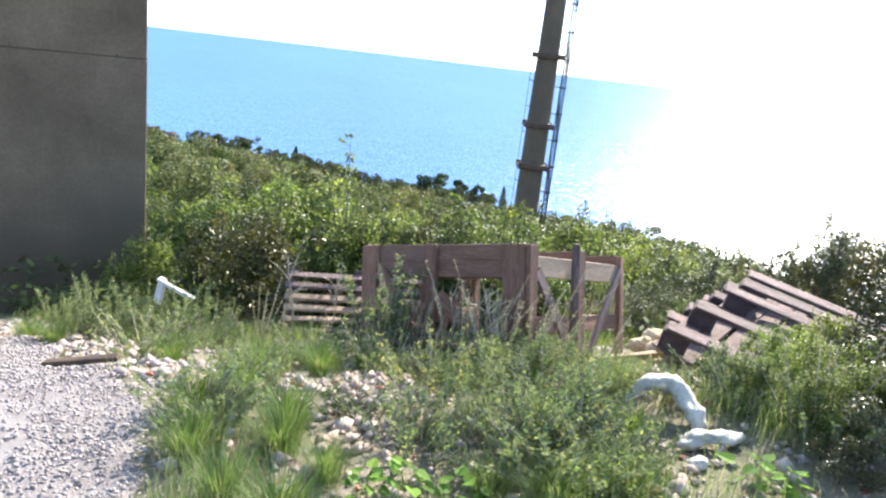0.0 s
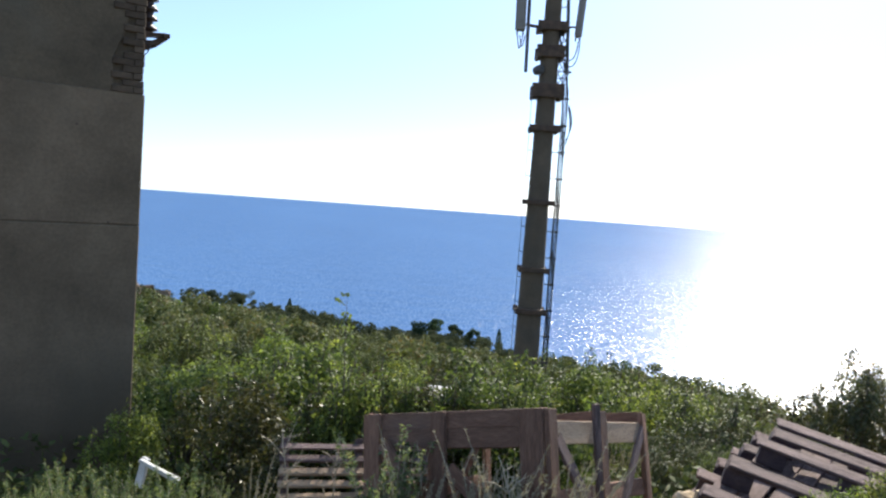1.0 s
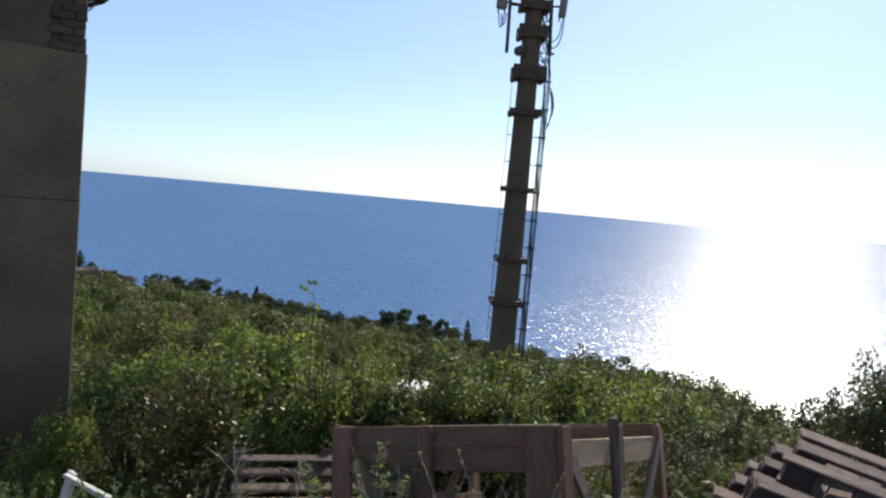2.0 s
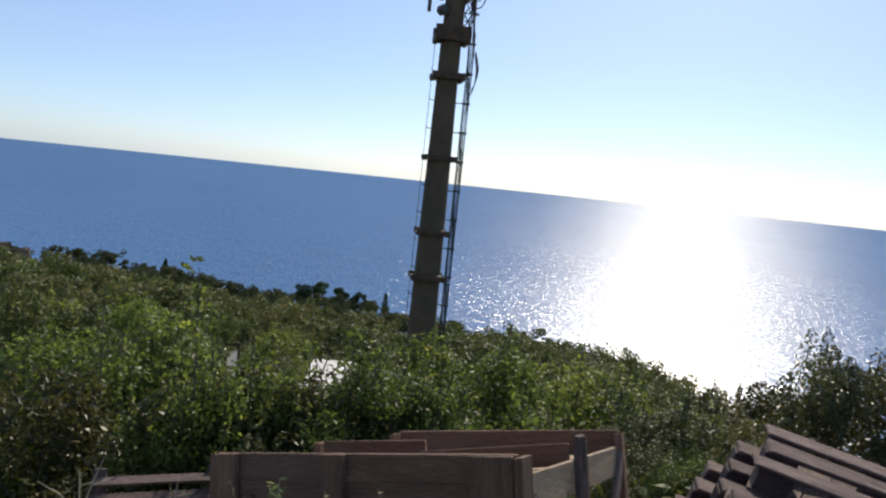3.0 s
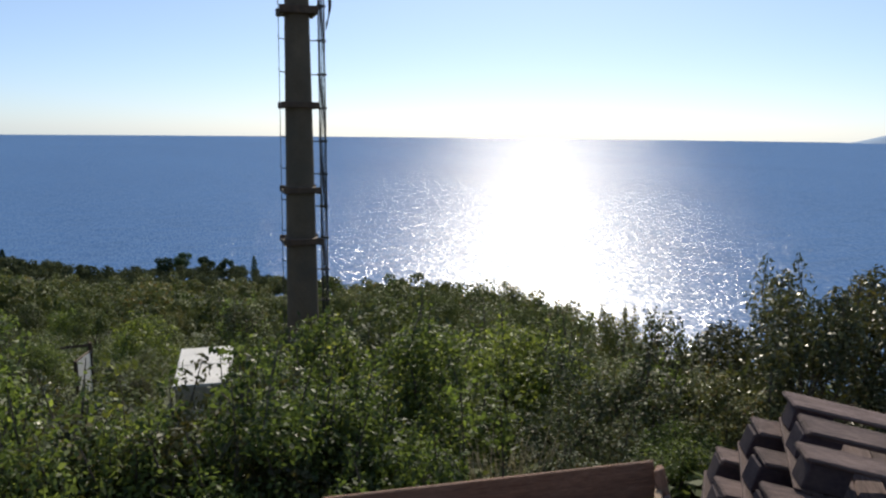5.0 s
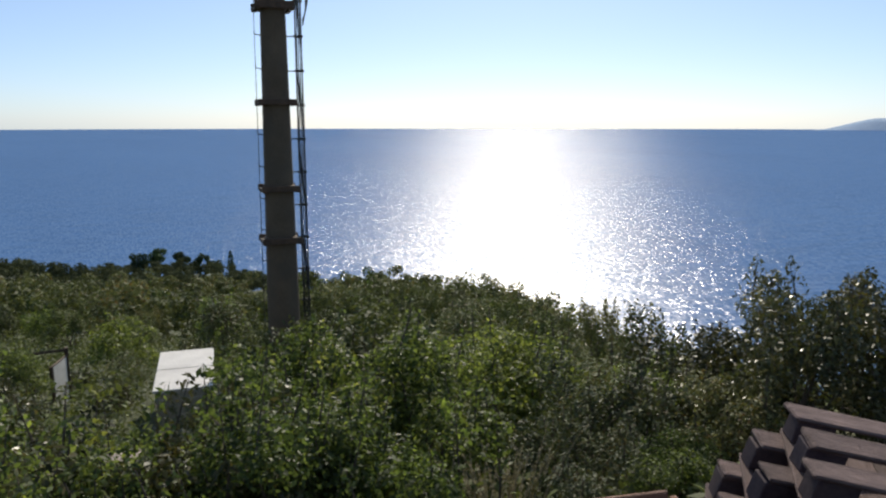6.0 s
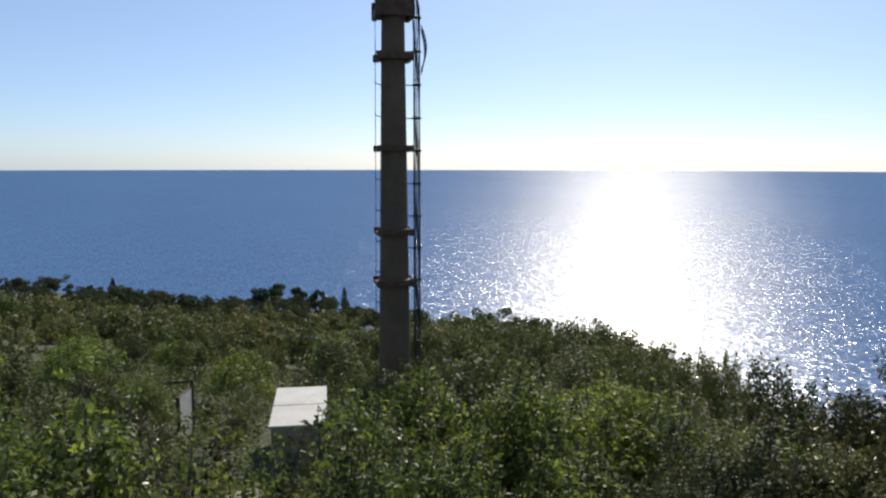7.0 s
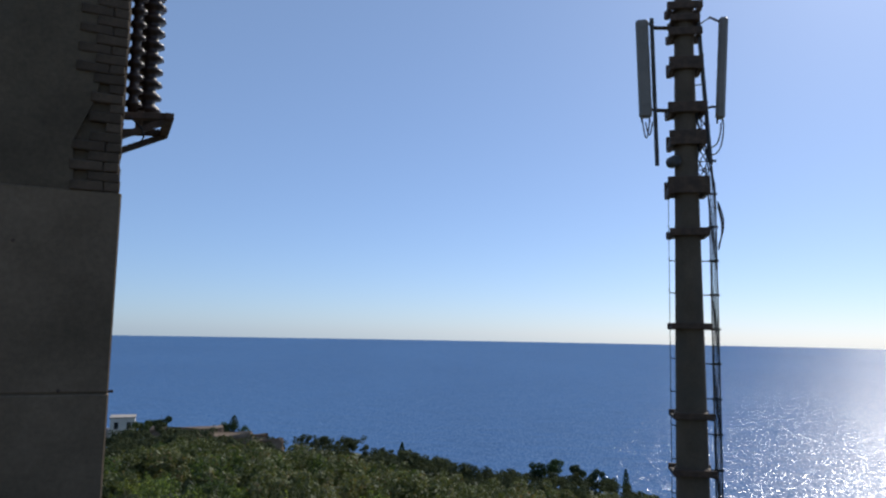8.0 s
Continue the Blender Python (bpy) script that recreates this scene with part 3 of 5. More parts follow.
# ---- cabinet and gate below the mast ----
def cabinet():
    m = pose(-0.13, 16.6, -4.72, 0, 0, -3)
    t = thing("telecom_cabinet", m, "pale double telecom cabinet with a sunlit roof among shrubs", "cabinet")
    for k, y0 in enumerate((0.0, 1.14)):
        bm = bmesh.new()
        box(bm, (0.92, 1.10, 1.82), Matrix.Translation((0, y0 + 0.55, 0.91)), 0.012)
        part("body", bm, CABINET_SHADED, t)
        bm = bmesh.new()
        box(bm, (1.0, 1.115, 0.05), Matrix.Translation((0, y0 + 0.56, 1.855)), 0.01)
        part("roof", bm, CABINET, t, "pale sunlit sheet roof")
    bm = bmesh.new()
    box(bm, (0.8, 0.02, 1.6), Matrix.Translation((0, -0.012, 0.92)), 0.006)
    door = part("door", bm, CABINET_SHADED, t)
    bm = bmesh.new()
    box(bm, (0.03, 0.03, 0.16), Matrix.Translation((0.32, -0.035, 0.95)), 0.006)
    part("handle", bm, STEEL, door)
    bm = bmesh.new()
    box(bm, (1.1, 2.5, 0.6), Matrix.Translation((0, 1.15, -0.28)), 0.02)
    part("plinth", bm, CONCRETE, t, "concrete plinth")


cabinet()


def gate():
    m = pose(-2.30, 19.9, -4.95, 0, 0, 76)
    t = thing("metal_gate", m, "pale gate panel between thin dark posts, half hidden by leaves", "gate")
    for x, h in ((0.0, 2.1), (-0.75, 1.95)):
        bm = bmesh.new()
        tube(bm, ((x, 0, -0.2), (x, 0, h)), 0.04, 8)
        part("post", bm, RUST, t)
    bm = bmesh.new()
    box(bm, (0.66, 0.03, 1.35), Matrix.Translation((-0.38, 0, 1.25)), 0.006)
    part("panel", bm, WHITE, t)
    for z in (0.56, 1.94):
        bm = bmesh.new()
        tube(bm, ((-0.74, 0, z), (-0.02, 0, z)), 0.022, 6)
        part("rail", bm, RUST, t)
    bm = bmesh.new()
    tube(bm, ((0, 0, 2.05), (-0.15, 0.6, 2.03), (-0.30, 1.21, 1.95)), 0.03, 6)
    part("top_rail", bm, RUST, t)
    bm = bmesh.new()
    box(bm, (0.04, 0.42, 0.16), Matrix.Translation((-0.33, 1.30, 1.86)), 0.006)
    part("end_plate", bm, WHITE, t, "white plate at the end of the rail")


gate()


def slab(name, m, size, label, mat=STONE):
    rng = random.Random(int(abs(m.translation.x * 100)))
    bm = bmesh.new()
    box(bm, size, Matrix(), 0.02, 0.02, rng)
    bmesh.ops.subdivide_edges(bm, edges=bm.edges[:], cuts=1)
    for v in bm.verts:
        v.co += Vector([rng.uniform(-0.012, 0.012) for _ in range(3)])
    ob = part(name, bm, mat)
    ob.matrix_world = m
    return tagged(ob, label, "concrete block")


slab("concrete_post", pose(0.98, 9.75, -1.38, 5, -9, 20), (0.15, 0.16, 1.1), "pale broken concrete post among shrubs")
slab("concrete_slab", pose(-0.63, 9.3, -1.06, 6, -4, 22), (0.26, 0.30, 0.12), "pale concrete slab under shrubs")
slab("concrete_block", pose(-0.61, 9.45, -1.40, 0, 0, 18), (0.34, 0.36, 0.72), "weathered concrete block under pale slabs")
slab("concrete_slab", pose(-0.60, 9.5, -0.90, 4, 3, 15), (0.30, 0.34, 0.10), "pale concrete slab under shrubs")


# ---- wooden crate ----
CRATE_O = Vector((-0.60, 5.31, 0.32))
CRATE_U = Vector((1.12, -0.72, 0.335)).normalized()
CRATE_V = Vector((0.845, 1.36, -0.36))
CRATE_V = (CRATE_V - CRATE_U * CRATE_V.dot(CRATE_U)).normalized()
CRATE_N = CRATE_U.cross(CRATE_V)


def crate():
    rng = random.Random(11)
    m = Matrix((CRATE_U, CRATE_V, CRATE_N)).transposed().to_4x4()
    m.translation = CRATE_O - CRATE_N * 0.88
    t = thing("wooden_crate", m, "weathered brown wooden transport crate with slatted top, tilted on the slope", "crate")
    W, D, H = 1.37, 1.64, 0.88
    # front frame: posts, doubled top rail, foot rail, braces
    for x in (0.055, 0.60, W - 0.085):
        board("post", (x, 0.0, 0.0), (x, 0.0, H - 0.002), 0.11 if x < 1 else 0.17, 0.035, (0, -1, 0), WOOD, t, rng)
    for z, wide, y in ((H - 0.055, 0.11, 0.036), (H - 0.172, 0.13, 0.042)):
        board("rail", (0.0, y, z), (W, y, z), wide, 0.03, (0, -1, 0), WOOD, t, rng)
    board("rail", (0.0, 0.036, 0.12), (W, 0.036, 0.12), 0.12, 0.03, (0, -1, 0), WOOD, t, rng)
    board("brace", (0.14, -0.002, H - 0.20), (0.56, -0.002, 0.10), 0.10, 0.028, (0, -1, 0), WOOD, t, rng)
    board("brace", (1.16, -0.002, 0.12), (0.68, -0.002, 0.52), 0.10, 0.028, (0, -1, 0), WOOD, t, rng)
    # side frames
    for x, out in ((W, 1), (0.0, -1)):
        for y in (0.05, 0.80, D - 0.05):
            board("post", (x + out * 0.02, y, 0.0), (x + out * 0.02, y, H - 0.01), 0.10, 0.035, (out, 0, 0), WOOD, t, rng)
        # only this outer side's top rail is coloured as sunlit
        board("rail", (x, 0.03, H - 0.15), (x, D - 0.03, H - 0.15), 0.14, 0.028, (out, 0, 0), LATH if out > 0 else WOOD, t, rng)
        board("rail", (x, 0.03, 0.34), (x, D - 0.03, 0.34), 0.12, 0.028, (out, 0, 0), WOOD, t, rng)
        board("brace", (x + out * 0.022, 0.12, H - 0.18), (x + out * 0.022, 0.74, 0.06), 0.09, 0.028, (out, 0, 0), GREYWOOD if out > 0 else WOOD, t, rng)
        board("brace", (x + out * 0.022, D - 0.08, H - 0.12), (x + out * 0.022, 0.92, 0.06), 0.07, 0.028, (out, 0, 0), GREYWOOD if out > 0 else WOOD, t, rng)
    # rails that stand up from the top: the middle one is split and shorter
    board("upright_rail", (0.0, D, H - 0.06), (W, D, H - 0.06), 0.13, 0.03, (0, -1, 0), WOOD, t, rng, "dark red brown back rail", wear=0.003)
    board("upright_rail", (0.02, 0.78, H - 0.06), (0.62, 0.78, H - 0.055), 0.12, 0.028, (0, -1, 0), WOOD, t, rng)
    board("upright_rail", (0.55, 0.745, H - 0.10), (W - 0.02, 0.76, H - 0.06), 0.10, 0.028, (0, -1, 0), WOOD, t, rng, "split and bowed rail")
    # deck of laths a hand below the rims, lightened in colour for the sun on them
    n = 11
    for k in range(n):
        x = 0.07 + (W - 0.14) * k / (n - 1) + rng.uniform(-0.008, 0.008)
        for y0, y1 in ((0.06, 0.74), (0.80, D - 0.03)):
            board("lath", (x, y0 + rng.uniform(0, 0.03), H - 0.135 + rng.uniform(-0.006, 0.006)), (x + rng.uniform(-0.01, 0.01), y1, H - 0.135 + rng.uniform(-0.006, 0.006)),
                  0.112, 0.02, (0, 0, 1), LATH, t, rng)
    # floor of the crate
    for k in range(6):
        y = 0.14 + (D - 0.28) * k / 5
        board("floor_board", (0.02, y, 0.03), (W - 0.02, y, 0.03), 0.20, 0.024, (0, 0, 1), WOOD, t, rng)
    # a loose stake stands against the open side
    st = board("loose_stake", CRATE_O + CRATE_U * 1.42 + CRATE_V * 0.62 - CRATE_N * 0.93, CRATE_O + CRATE_U * 1.45 + CRATE_V * 0.60 + CRATE_N * 0.035, 0.045, 0.03, (0.5, -0.8, 0), GREYWOOD, None, rng)
    tagged(st, "thin grey wooden stake leaning on the crate", "stake")


crate()


# ---- stacked pallets ----
PAL_U = Vector((0.925, -0.33, -0.222)).normalized()
PAL_W = Vector((-0.54, -0.83, -0.11))
PAL_W = (PAL_W - PAL_U * PAL_W.dot(PAL_U)).normalized()
PAL_N = PAL_W.cross(PAL_U) * (1 if PAL_W.cross(PAL_U).z > 0 else -1)


def pallet(m, seed, rows, length=1.5, back=0.08, front=0.08, lean=0.30, label="grey weathered wooden pallet lying upside down on a stack"):
    """Local x along the skids, y back across them, z up; the top of the skids is z = 0, each row a skid at that distance to the front.
    lean: how far the racked rows slip sideways for each metre to the front."""
    rng = random.Random(seed)
    t = thing("wooden_pallet", m, label, "pallet", "stacked pallets")
    for k, s in enumerate(rows):
        x0 = rng.uniform(-0.03, 0.03) - lean * s
        board("skid", (x0, -s, -0.016), (x0 + length + rng.uniform(-0.03, 0.03), -s + rng.uniform(-0.015, 0.015), -0.016), 0.165, 0.032, (0, 0, 1), GREYWOOD, t, rng, wear=0.010, bevel=0.010)
        for j in range(3):
            x = 0.12 + (length - 0.24) * j / 2 - lean * s
            bm = bmesh.new()
            box(bm, (0.21, 0.12, 0.145), Matrix.Translation((x, -s, -0.1055)), 0.006, 0.004, rng)
            part("block", bm, BLOCK, t, "wooden block with shade in its dark colour")
    n = 9
    end = rows[-1] + front
    for k in range(n):
        x = 0.08 + (length - 0.16) * k / (n - 1)
        board("deck_board", (x + lean * back, back, -0.191), (x - lean * end, -end, -0.191), rng.choice((0.14, 0.15, 0.16)), 0.024, (0, 0, 1), GREYWOOD, t, rng, wear=0.009)
    return t


def pallet_pose(s, along, down, turn=0.0):
    m = Matrix((PAL_U, -PAL_W, PAL_N)).transposed().to_4x4()
    m.translation = Vector((2.86, 6.72, 0.150)) + PAL_W * s + PAL_U * (along - 0.30 * s) - PAL_N * down
    return m @ pose(0, 0, 0, 0, 0, turn)


pallet(pallet_pose(0.0, 0.05, 0.012), 21, (0.0, 0.285, 0.57))
pallet(pallet_pose(1.17, -0.02, 0.005, 1.0), 22, (0.0, 0.56), 1.6, 0.42)
pallet(pallet_pose(0.03, -0.12, 0.206, 1.0), 23, (0.0, 0.33, 0.66))
pallet(pallet_pose(0.06, -0.24, 0.412, -2.0), 24, (0.0, 0.33, 0.66))


def rack():
    """A slatted rack that leans behind the crate."""
    rng = random.Random(31)
    o, e = Vector((-1.42, 6.25, -1.06)), Vector((-0.10, 6.72, -1.13))
    u = (e - o).normalized()
    up = Vector((0.05, 0.35, 0.93)).normalized()
    up = (up - u * up.dot(u)).normalized()
    out = u.cross(up)
    m = Matrix((u, -out, up)).transposed().to_4x4()
    m.translation = o
    t = thing("slatted_rack", m, "grey slatted wooden rack leaning behind the crate", "rack")
    L = (e - o).length
    for k in range(7):
        z = 0.10 + 0.105 * k
        # slats 1 to 4 are coloured as lit, the top two as shaded
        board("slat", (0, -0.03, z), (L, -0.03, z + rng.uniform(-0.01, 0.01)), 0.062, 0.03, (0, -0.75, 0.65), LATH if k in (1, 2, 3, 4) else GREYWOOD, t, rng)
    for x in (0.05, L * 0.5, L - 0.05):
        board("bearer", (x, 0.01, 0.0), (x, 0.01, 0.80), 0.07, 0.05, (0, -1, 0), GREYWOOD, t, rng)


rack()


# ---- leaves, shrubs and trees ----
def leaves(rng, pos, normal, length, width, fold=0.15):
    """Diamond leaves at the given places, facing roughly along normal. Returns corners and faces."""
    n = len(pos)
    nm = normal / np.maximum(np.linalg.norm(normal, axis=1, keepdims=True), 1e-6)
    t = rng.normal(size=(n, 3))
    t -= nm * (t * nm).sum(1, keepdims=True)
    t /= np.maximum(np.linalg.norm(t, axis=1, keepdims=True), 1e-6)
    b = np.cross(nm, t)
    ln = (length * rng.uniform(0.6, 1.25, (n, 1)))
    wd = (width * rng.uniform(0.7, 1.2, (n, 1)))
    v = np.stack([pos - t * ln * 0.5, pos + b * wd * 0.5 + nm * wd * fold, pos + t * ln * 0.5, pos - b * wd * 0.5 + nm * wd * fold], 1).reshape(-1, 3)
    return v, np.arange(n * 4).reshape(-1, 4)


def clump_points(rng, centres, radii, count, flat=0.8, shell=0.55):
    """Points in uneven clumps, more of them towards the outside; also the way outwards."""
    k = rng.choice(len(centres), count, p=np.asarray(radii) ** 2 / np.sum(np.asarray(radii) ** 2))
    d = rng.normal(size=(count, 3))
    d /= np.linalg.norm(d, axis=1, keepdims=True)
    rad = rng.uniform(shell ** 3, 1.25, (count, 1)) ** (1 / 3)
    p = np.asarray(centres)[k] + d * rad * np.asarray(radii)[k][:, None] * (1, 1, flat)
    return p, d


def crown_shape(rng, height, spread, clumps):
    """Centres and sizes of the clumps of an irregular crown."""
    c, r = [], []
    for i in range(clumps):
        a, k = rng.uniform(0, math.tau), rng.uniform(0, 1)
        z = height * (0.28 + 0.62 * k)
        d = spread * math.sqrt(rng.uniform(0.0, 1.0)) * (1.0 - 0.65 * max(0.0, k - 0.25))
        c.append((d * math.cos(a), d * math.sin(a), z))
        r.append(spread * rng.uniform(0.15, 0.36))
    return np.array(c), np.array(r)


def plant_mesh(seed, height, spread, clumps, count, leaf, aspect, mat, name, label, category, group, stems=6, shoots=0, flat=0.8, bark=BARK, tuft_leaves=22):
    """A shrub or small tree: tapered stems with limbs to its clumps, and a crown of single leaves."""
    rng = np.random.default_rng(seed)
    t = thing(name, Matrix(), label, category, group)
    c, r = crown_shape(rng, height, spread, clumps)
    bm = bmesh.new()
    for i in range(min(stems, clumps)):
        e = Vector(c[i])
        f = Vector((e.x * 0.25 + rng.normal() * 0.04 * spread, e.y * 0.25 + rng.normal() * 0.04 * spread, e.z * 0.45))
        g = e * 0.65 + f * 0.35 + Vector(rng.normal(size=3) * 0.04 * spread)
        w = 0.012 * height + 0.006
        tube(bm, (Vector((rng.normal() * 0.03, rng.normal() * 0.03, -0.35)), f, g, e), [w, w * 0.75, w * 0.45, w * 0.12], 5, False)
    pts, out = clump_points(rng, c, r, count, flat)
    shoot_pts, shoot_out, tw = [], [], bmesh.new()
    for i in range(shoots):
        # long upright shoots break the outline
        j = rng.integers(len(c))
        a = Vector(c[j]) + Vector((rng.normal() * r[j] * 0.4, rng.normal() * r[j] * 0.4, r[j] * 0.4))
        h = height * rng.uniform(0.10, 0.26)
        b = a + Vector((rng.normal() * 0.15 * h, rng.normal() * 0.15 * h, h))
        tube(tw, (a, b), [0.006 * height, 0.002 * height], 4, False)
        for k in range(tuft_leaves):
            u = rng.uniform(0.05, 1.0)
            d = Vector(rng.normal(size=3)).normalized()
            shoot_pts.append(a.lerp(b, u) + d * leaf * (0.5 + (1.1 - u) * tuft_leaves / 40))
            shoot_out.append(d)
    if shoots:
        pts, out = np.r_[pts, np.array(shoot_pts)], np.r_[out, np.array(shoot_out)]
    part("trunk", bm, bark, t)
    tagged(part("twig", tw, bark, t), kind="stuff")
    nrm = out * 0.5 + rng.normal(size=out.shape) * 0.6 + (0, 0, 0.5)
    v, f = leaves(rng, pts, nrm, leaf, leaf * aspect)
    raw("crown", v, f, mat, t)
    return t


def height_at(x, y):
    return float(land(x, y))


def planted(proto, x, y, scale, rng, sink=0.05, wide=1.0):
    """A copy of a plant, rooted in the ground at x, y."""
    m = pose(x, y, height_at(x, y) - sink, rng.uniform(-4, 4), rng.uniform(-4, 4), rng.uniform(0, 360))
    ob = copy_thing(proto, m)
    ob.scale = (scale * wide, scale * wide, scale)
    return ob


def away(proto):
    for o in (*proto.children_recursive, proto):
        bpy.data.objects.remove(o)


PROTO = {}
for i in range(4):
    PROTO["near", i] = plant_mesh(100 + i, 1.6, 0.85, 30, 6600, 0.062, 0.48, LEAF, "shrub", "fresh green deciduous shrub with upright shoots", "shrub", "hillside shrubs", 10, 24)
for i in range(3):
    PROTO["dark", i] = plant_mesh(130 + i, 1.7, 0.95, 26, 3900, 0.078, 0.42, LEAF_GLOSS if i == 1 else LEAF_DARK, "evergreen_shrub", "glossy dark evergreen shrub glinting in the sun", "shrub", "hillside shrubs", 9, 11, tuft_leaves=64)
for i in range(2):
    PROTO["scrub", i] = plant_mesh(120 + i, 1.6, 0.9, 24, 3600, 0.066, 0.40, LEAF_OLIVE, "shrub", "grey-green scrub with thin upright twigs", "shrub", "hillside shrubs", 12, 26)
for i in range(5):
    PROTO["mid", i] = plant_mesh(160 + i, 2.6, 1.35, 26, 2700, 0.135, 0.48, (LEAF, LEAF_FAR, LEAF_OLIVE, LEAF_FAR, LEAF)[i], "small_tree", "bushy small tree on the wooded slope", "tree", "hillside trees", 7, 18, tuft_leaves=30)
for i in range(2):
    PROTO["olive", i] = plant_mesh(180 + i, 2.4, 1.25, 24, 2500, 0.14, 0.34, LEAF_OLIVE, "small_tree", "grey-green shrubby tree with pale leaf glints", "tree", "hillside trees", 8, 14, tuft_leaves=30)


def plant_slope():
    """Shrubs close behind the crate and pallets, then small trees down the slope."""
    rng = random.Random(77)
    taken = []

    def sight(x, y):
        """How high a plant may grow there: the cabinet and the gate stand in clear gaps of the shrubs."""
        az = math.degrees(math.atan2(x + 0.15, y - 3.9))
        if -5.0 < az < 2.8 and y < 16.2:
            return 1.64 - (0.38 if y < 8.6 else 0.50 if az < 1.6 else 0.44) * (y - 3.9)
        if -10.5 < az < -5.0 and y < 19.4:
            return 1.60 - 0.42 * (y - 3.9)
        dist = math.hypot(x + 0.15, y - 3.9)
        low = 0.3 + 2.6 * min(1.0, max(0.0, (7.0 - az) / 6.0))
        return 1.64 - dist * math.tan(radians(float(np.interp(az, DEP_AZ, DEP)) + low)) + 0.012 * dist * math.sin(7.3 * x + 3.1 * y)

    def free(x, y, d):
        return all((x - a) ** 2 + (y - b) ** 2 > (d * 0.5 + e * 0.5) ** 2 for a, b, e in taken)

    # placed shrubs: kind, index, x, y, scale, width
    for kind, i, x, y, s, w in (("dark", 0, -1.30, 7.75, 0.86, 1.15), ("dark", 1, -0.55, 7.5, 0.9, 1.1), ("near", 3, 0.30, 7.5, 0.82, 0.9), ("dark", 0, 0.55, 7.75, 0.62, 1.1), ("scrub", 1, 3.3, 8.5, 0.62, 1.1), ("near", 2, 3.9, 9.1, 0.75, 1.1), ("scrub", 0, 2.6, 8.2, 0.5, 1.1), ("dark", 0, 4.9, 10.4, 0.8, 1.2), ("near", 0, 3.0, 7.75, 0.4, 1.0), ("scrub", 0, 2.3, 7.6, 0.42, 1.2), ("scrub", 0, 3.45, 7.85, 0.6, 1.1), ("dark", 1, 3.95, 8.35, 0.75, 1.1), ("near", 1, 2.75, 7.45, 0.35, 1.2), ("dark", 0, 4.3, 8.9, 0.8, 1.2), ("dark", 2, 4.9, 7.6, 0.75, 1.1), ("dark", 2, -2.35, 8.0, 0.80, 1.1),
                                ("near", 0, -0.75, 8.75, 1.12, 1.0), ("near", 1, -2.0, 9.3, 1.20, 1.0), ("near", 2, 0.55, 9.2, 0.98, 1.0), ("near", 3, 1.75, 9.7, 1.0, 1.0),
                                ("near", 2, -1.10, 7.45, 0.92, 0.75), ("near", 3, 1.2, 8.1, 0.52, 1.0), ("scrub", 0, 2.9, 8.9, 0.72, 1.1),
                                ("dark", 1, 4.05, 7.75, 0.79, 0.78), ("dark", 1, 5.5, 8.3, 0.80, 1.0), ("dark", 1, 5.7, 9.6, 0.95, 1.0), ("scrub", 1, 3.5, 9.6, 0.62, 1.1),
                                ("near", 1, -3.2, 9.0, 1.0, 1.0), ("near", 3, -3.35, 7.6, 0.62, 0.9), ("dark", 2, 6.3, 7.6, 0.8, 1.0), ("near", 0, 2.9, 10.6, 0.95, 1.1),
                                ("near", 1, 0.75, 10.6, 1.2, 0.9), ("near", 2, -1.9, 10.9, 0.62, 1.0), ("scrub", 0, 4.4, 11.3, 0.75, 1.2), ("near", 3, 1.2, 11.4, 1.1, 1.0), ("dark", 2, -0.85, 9.6, 0.9, 1.1), ("dark", 0, -1.35, 10.3, 0.9, 1.1), ("dark", 1, -0.3, 9.9, 0.8, 1.1), ("dark", 1, -1.15, 8.9, 0.8, 1.0), ("near", 0, -0.15, 7.6, 0.9, 0.9), ("near", 2, -0.35, 8.2, 0.9, 0.9), ("dark", 1, 4.9, 8.8, 0.86, 0.8)):
        s = s if x > 4.0 and y < 9.0 or (-1.3 < x < -0.9 and y < 7.6) else min(s, (sight(x, y) - height_at(x, y)) / 2.0)
        if s < 0.3:
            continue
        planted(PROTO[kind, i], x, y, s, rng, 0.05, w)
        taken.append((x, y, 1.0 * s))
    # a row right behind the crate, that hides the cabinet until the path has come close
    for kind, i, x, y, top, w in (("near", 1, -0.42, 7.85, 0.10, 1.0), ("dark", 2, 0.02, 7.95, 0.05, 1.0), ("near", 3, 0.38, 7.9, 0.12, 1.0), ("near", 0, -0.85, 7.95, 0.10, 1.0), ("near", 2, 0.80, 8.0, 0.06, 1.0)):
        planted(PROTO[kind, i], x, y, (top - height_at(x, y)) / 1.72, rng, 0.05, w)
        taken.append((x, y, 0.8))
    # two fuller trees that stand up from the lower edge of the wood
    for kind, i, x, y, top in (("mid", 3, 14.6, 27.0, -4.9), ("mid", 1, 12.9, 21.5, -3.5), ("olive", 0, 11.9, 21.0, -3.9)):
        planted(PROTO[kind, i], x, y, (top - height_at(x, y)) / 2.75, rng, 0.1, 0.8)
        taken.append((x, y, 2.0))
    for x, y, d in ((2.05, 19.5, 1.6), (-0.1, 17.3, 2.6), (-2.45, 19.7, 1.2), (-5.2, 10.6, 4.6)):
        taken.append((x, y, d))
    # low growth round the gate and in front of the cabinet
    n = 0
    for _ in range(1500):
        y, az = rng.uniform(11.5, 21.5), rng.uniform(-14.5, 3.0)
        x = -0.15 + (y - 3.9) * math.tan(radians(az))
        if (abs(x + 0.1) < 1.0 and y > 15.7) or (abs(x + 2.4) < 0.75 and 18.6 < y < 20.6) or not free(x, y, 0.95):
            continue
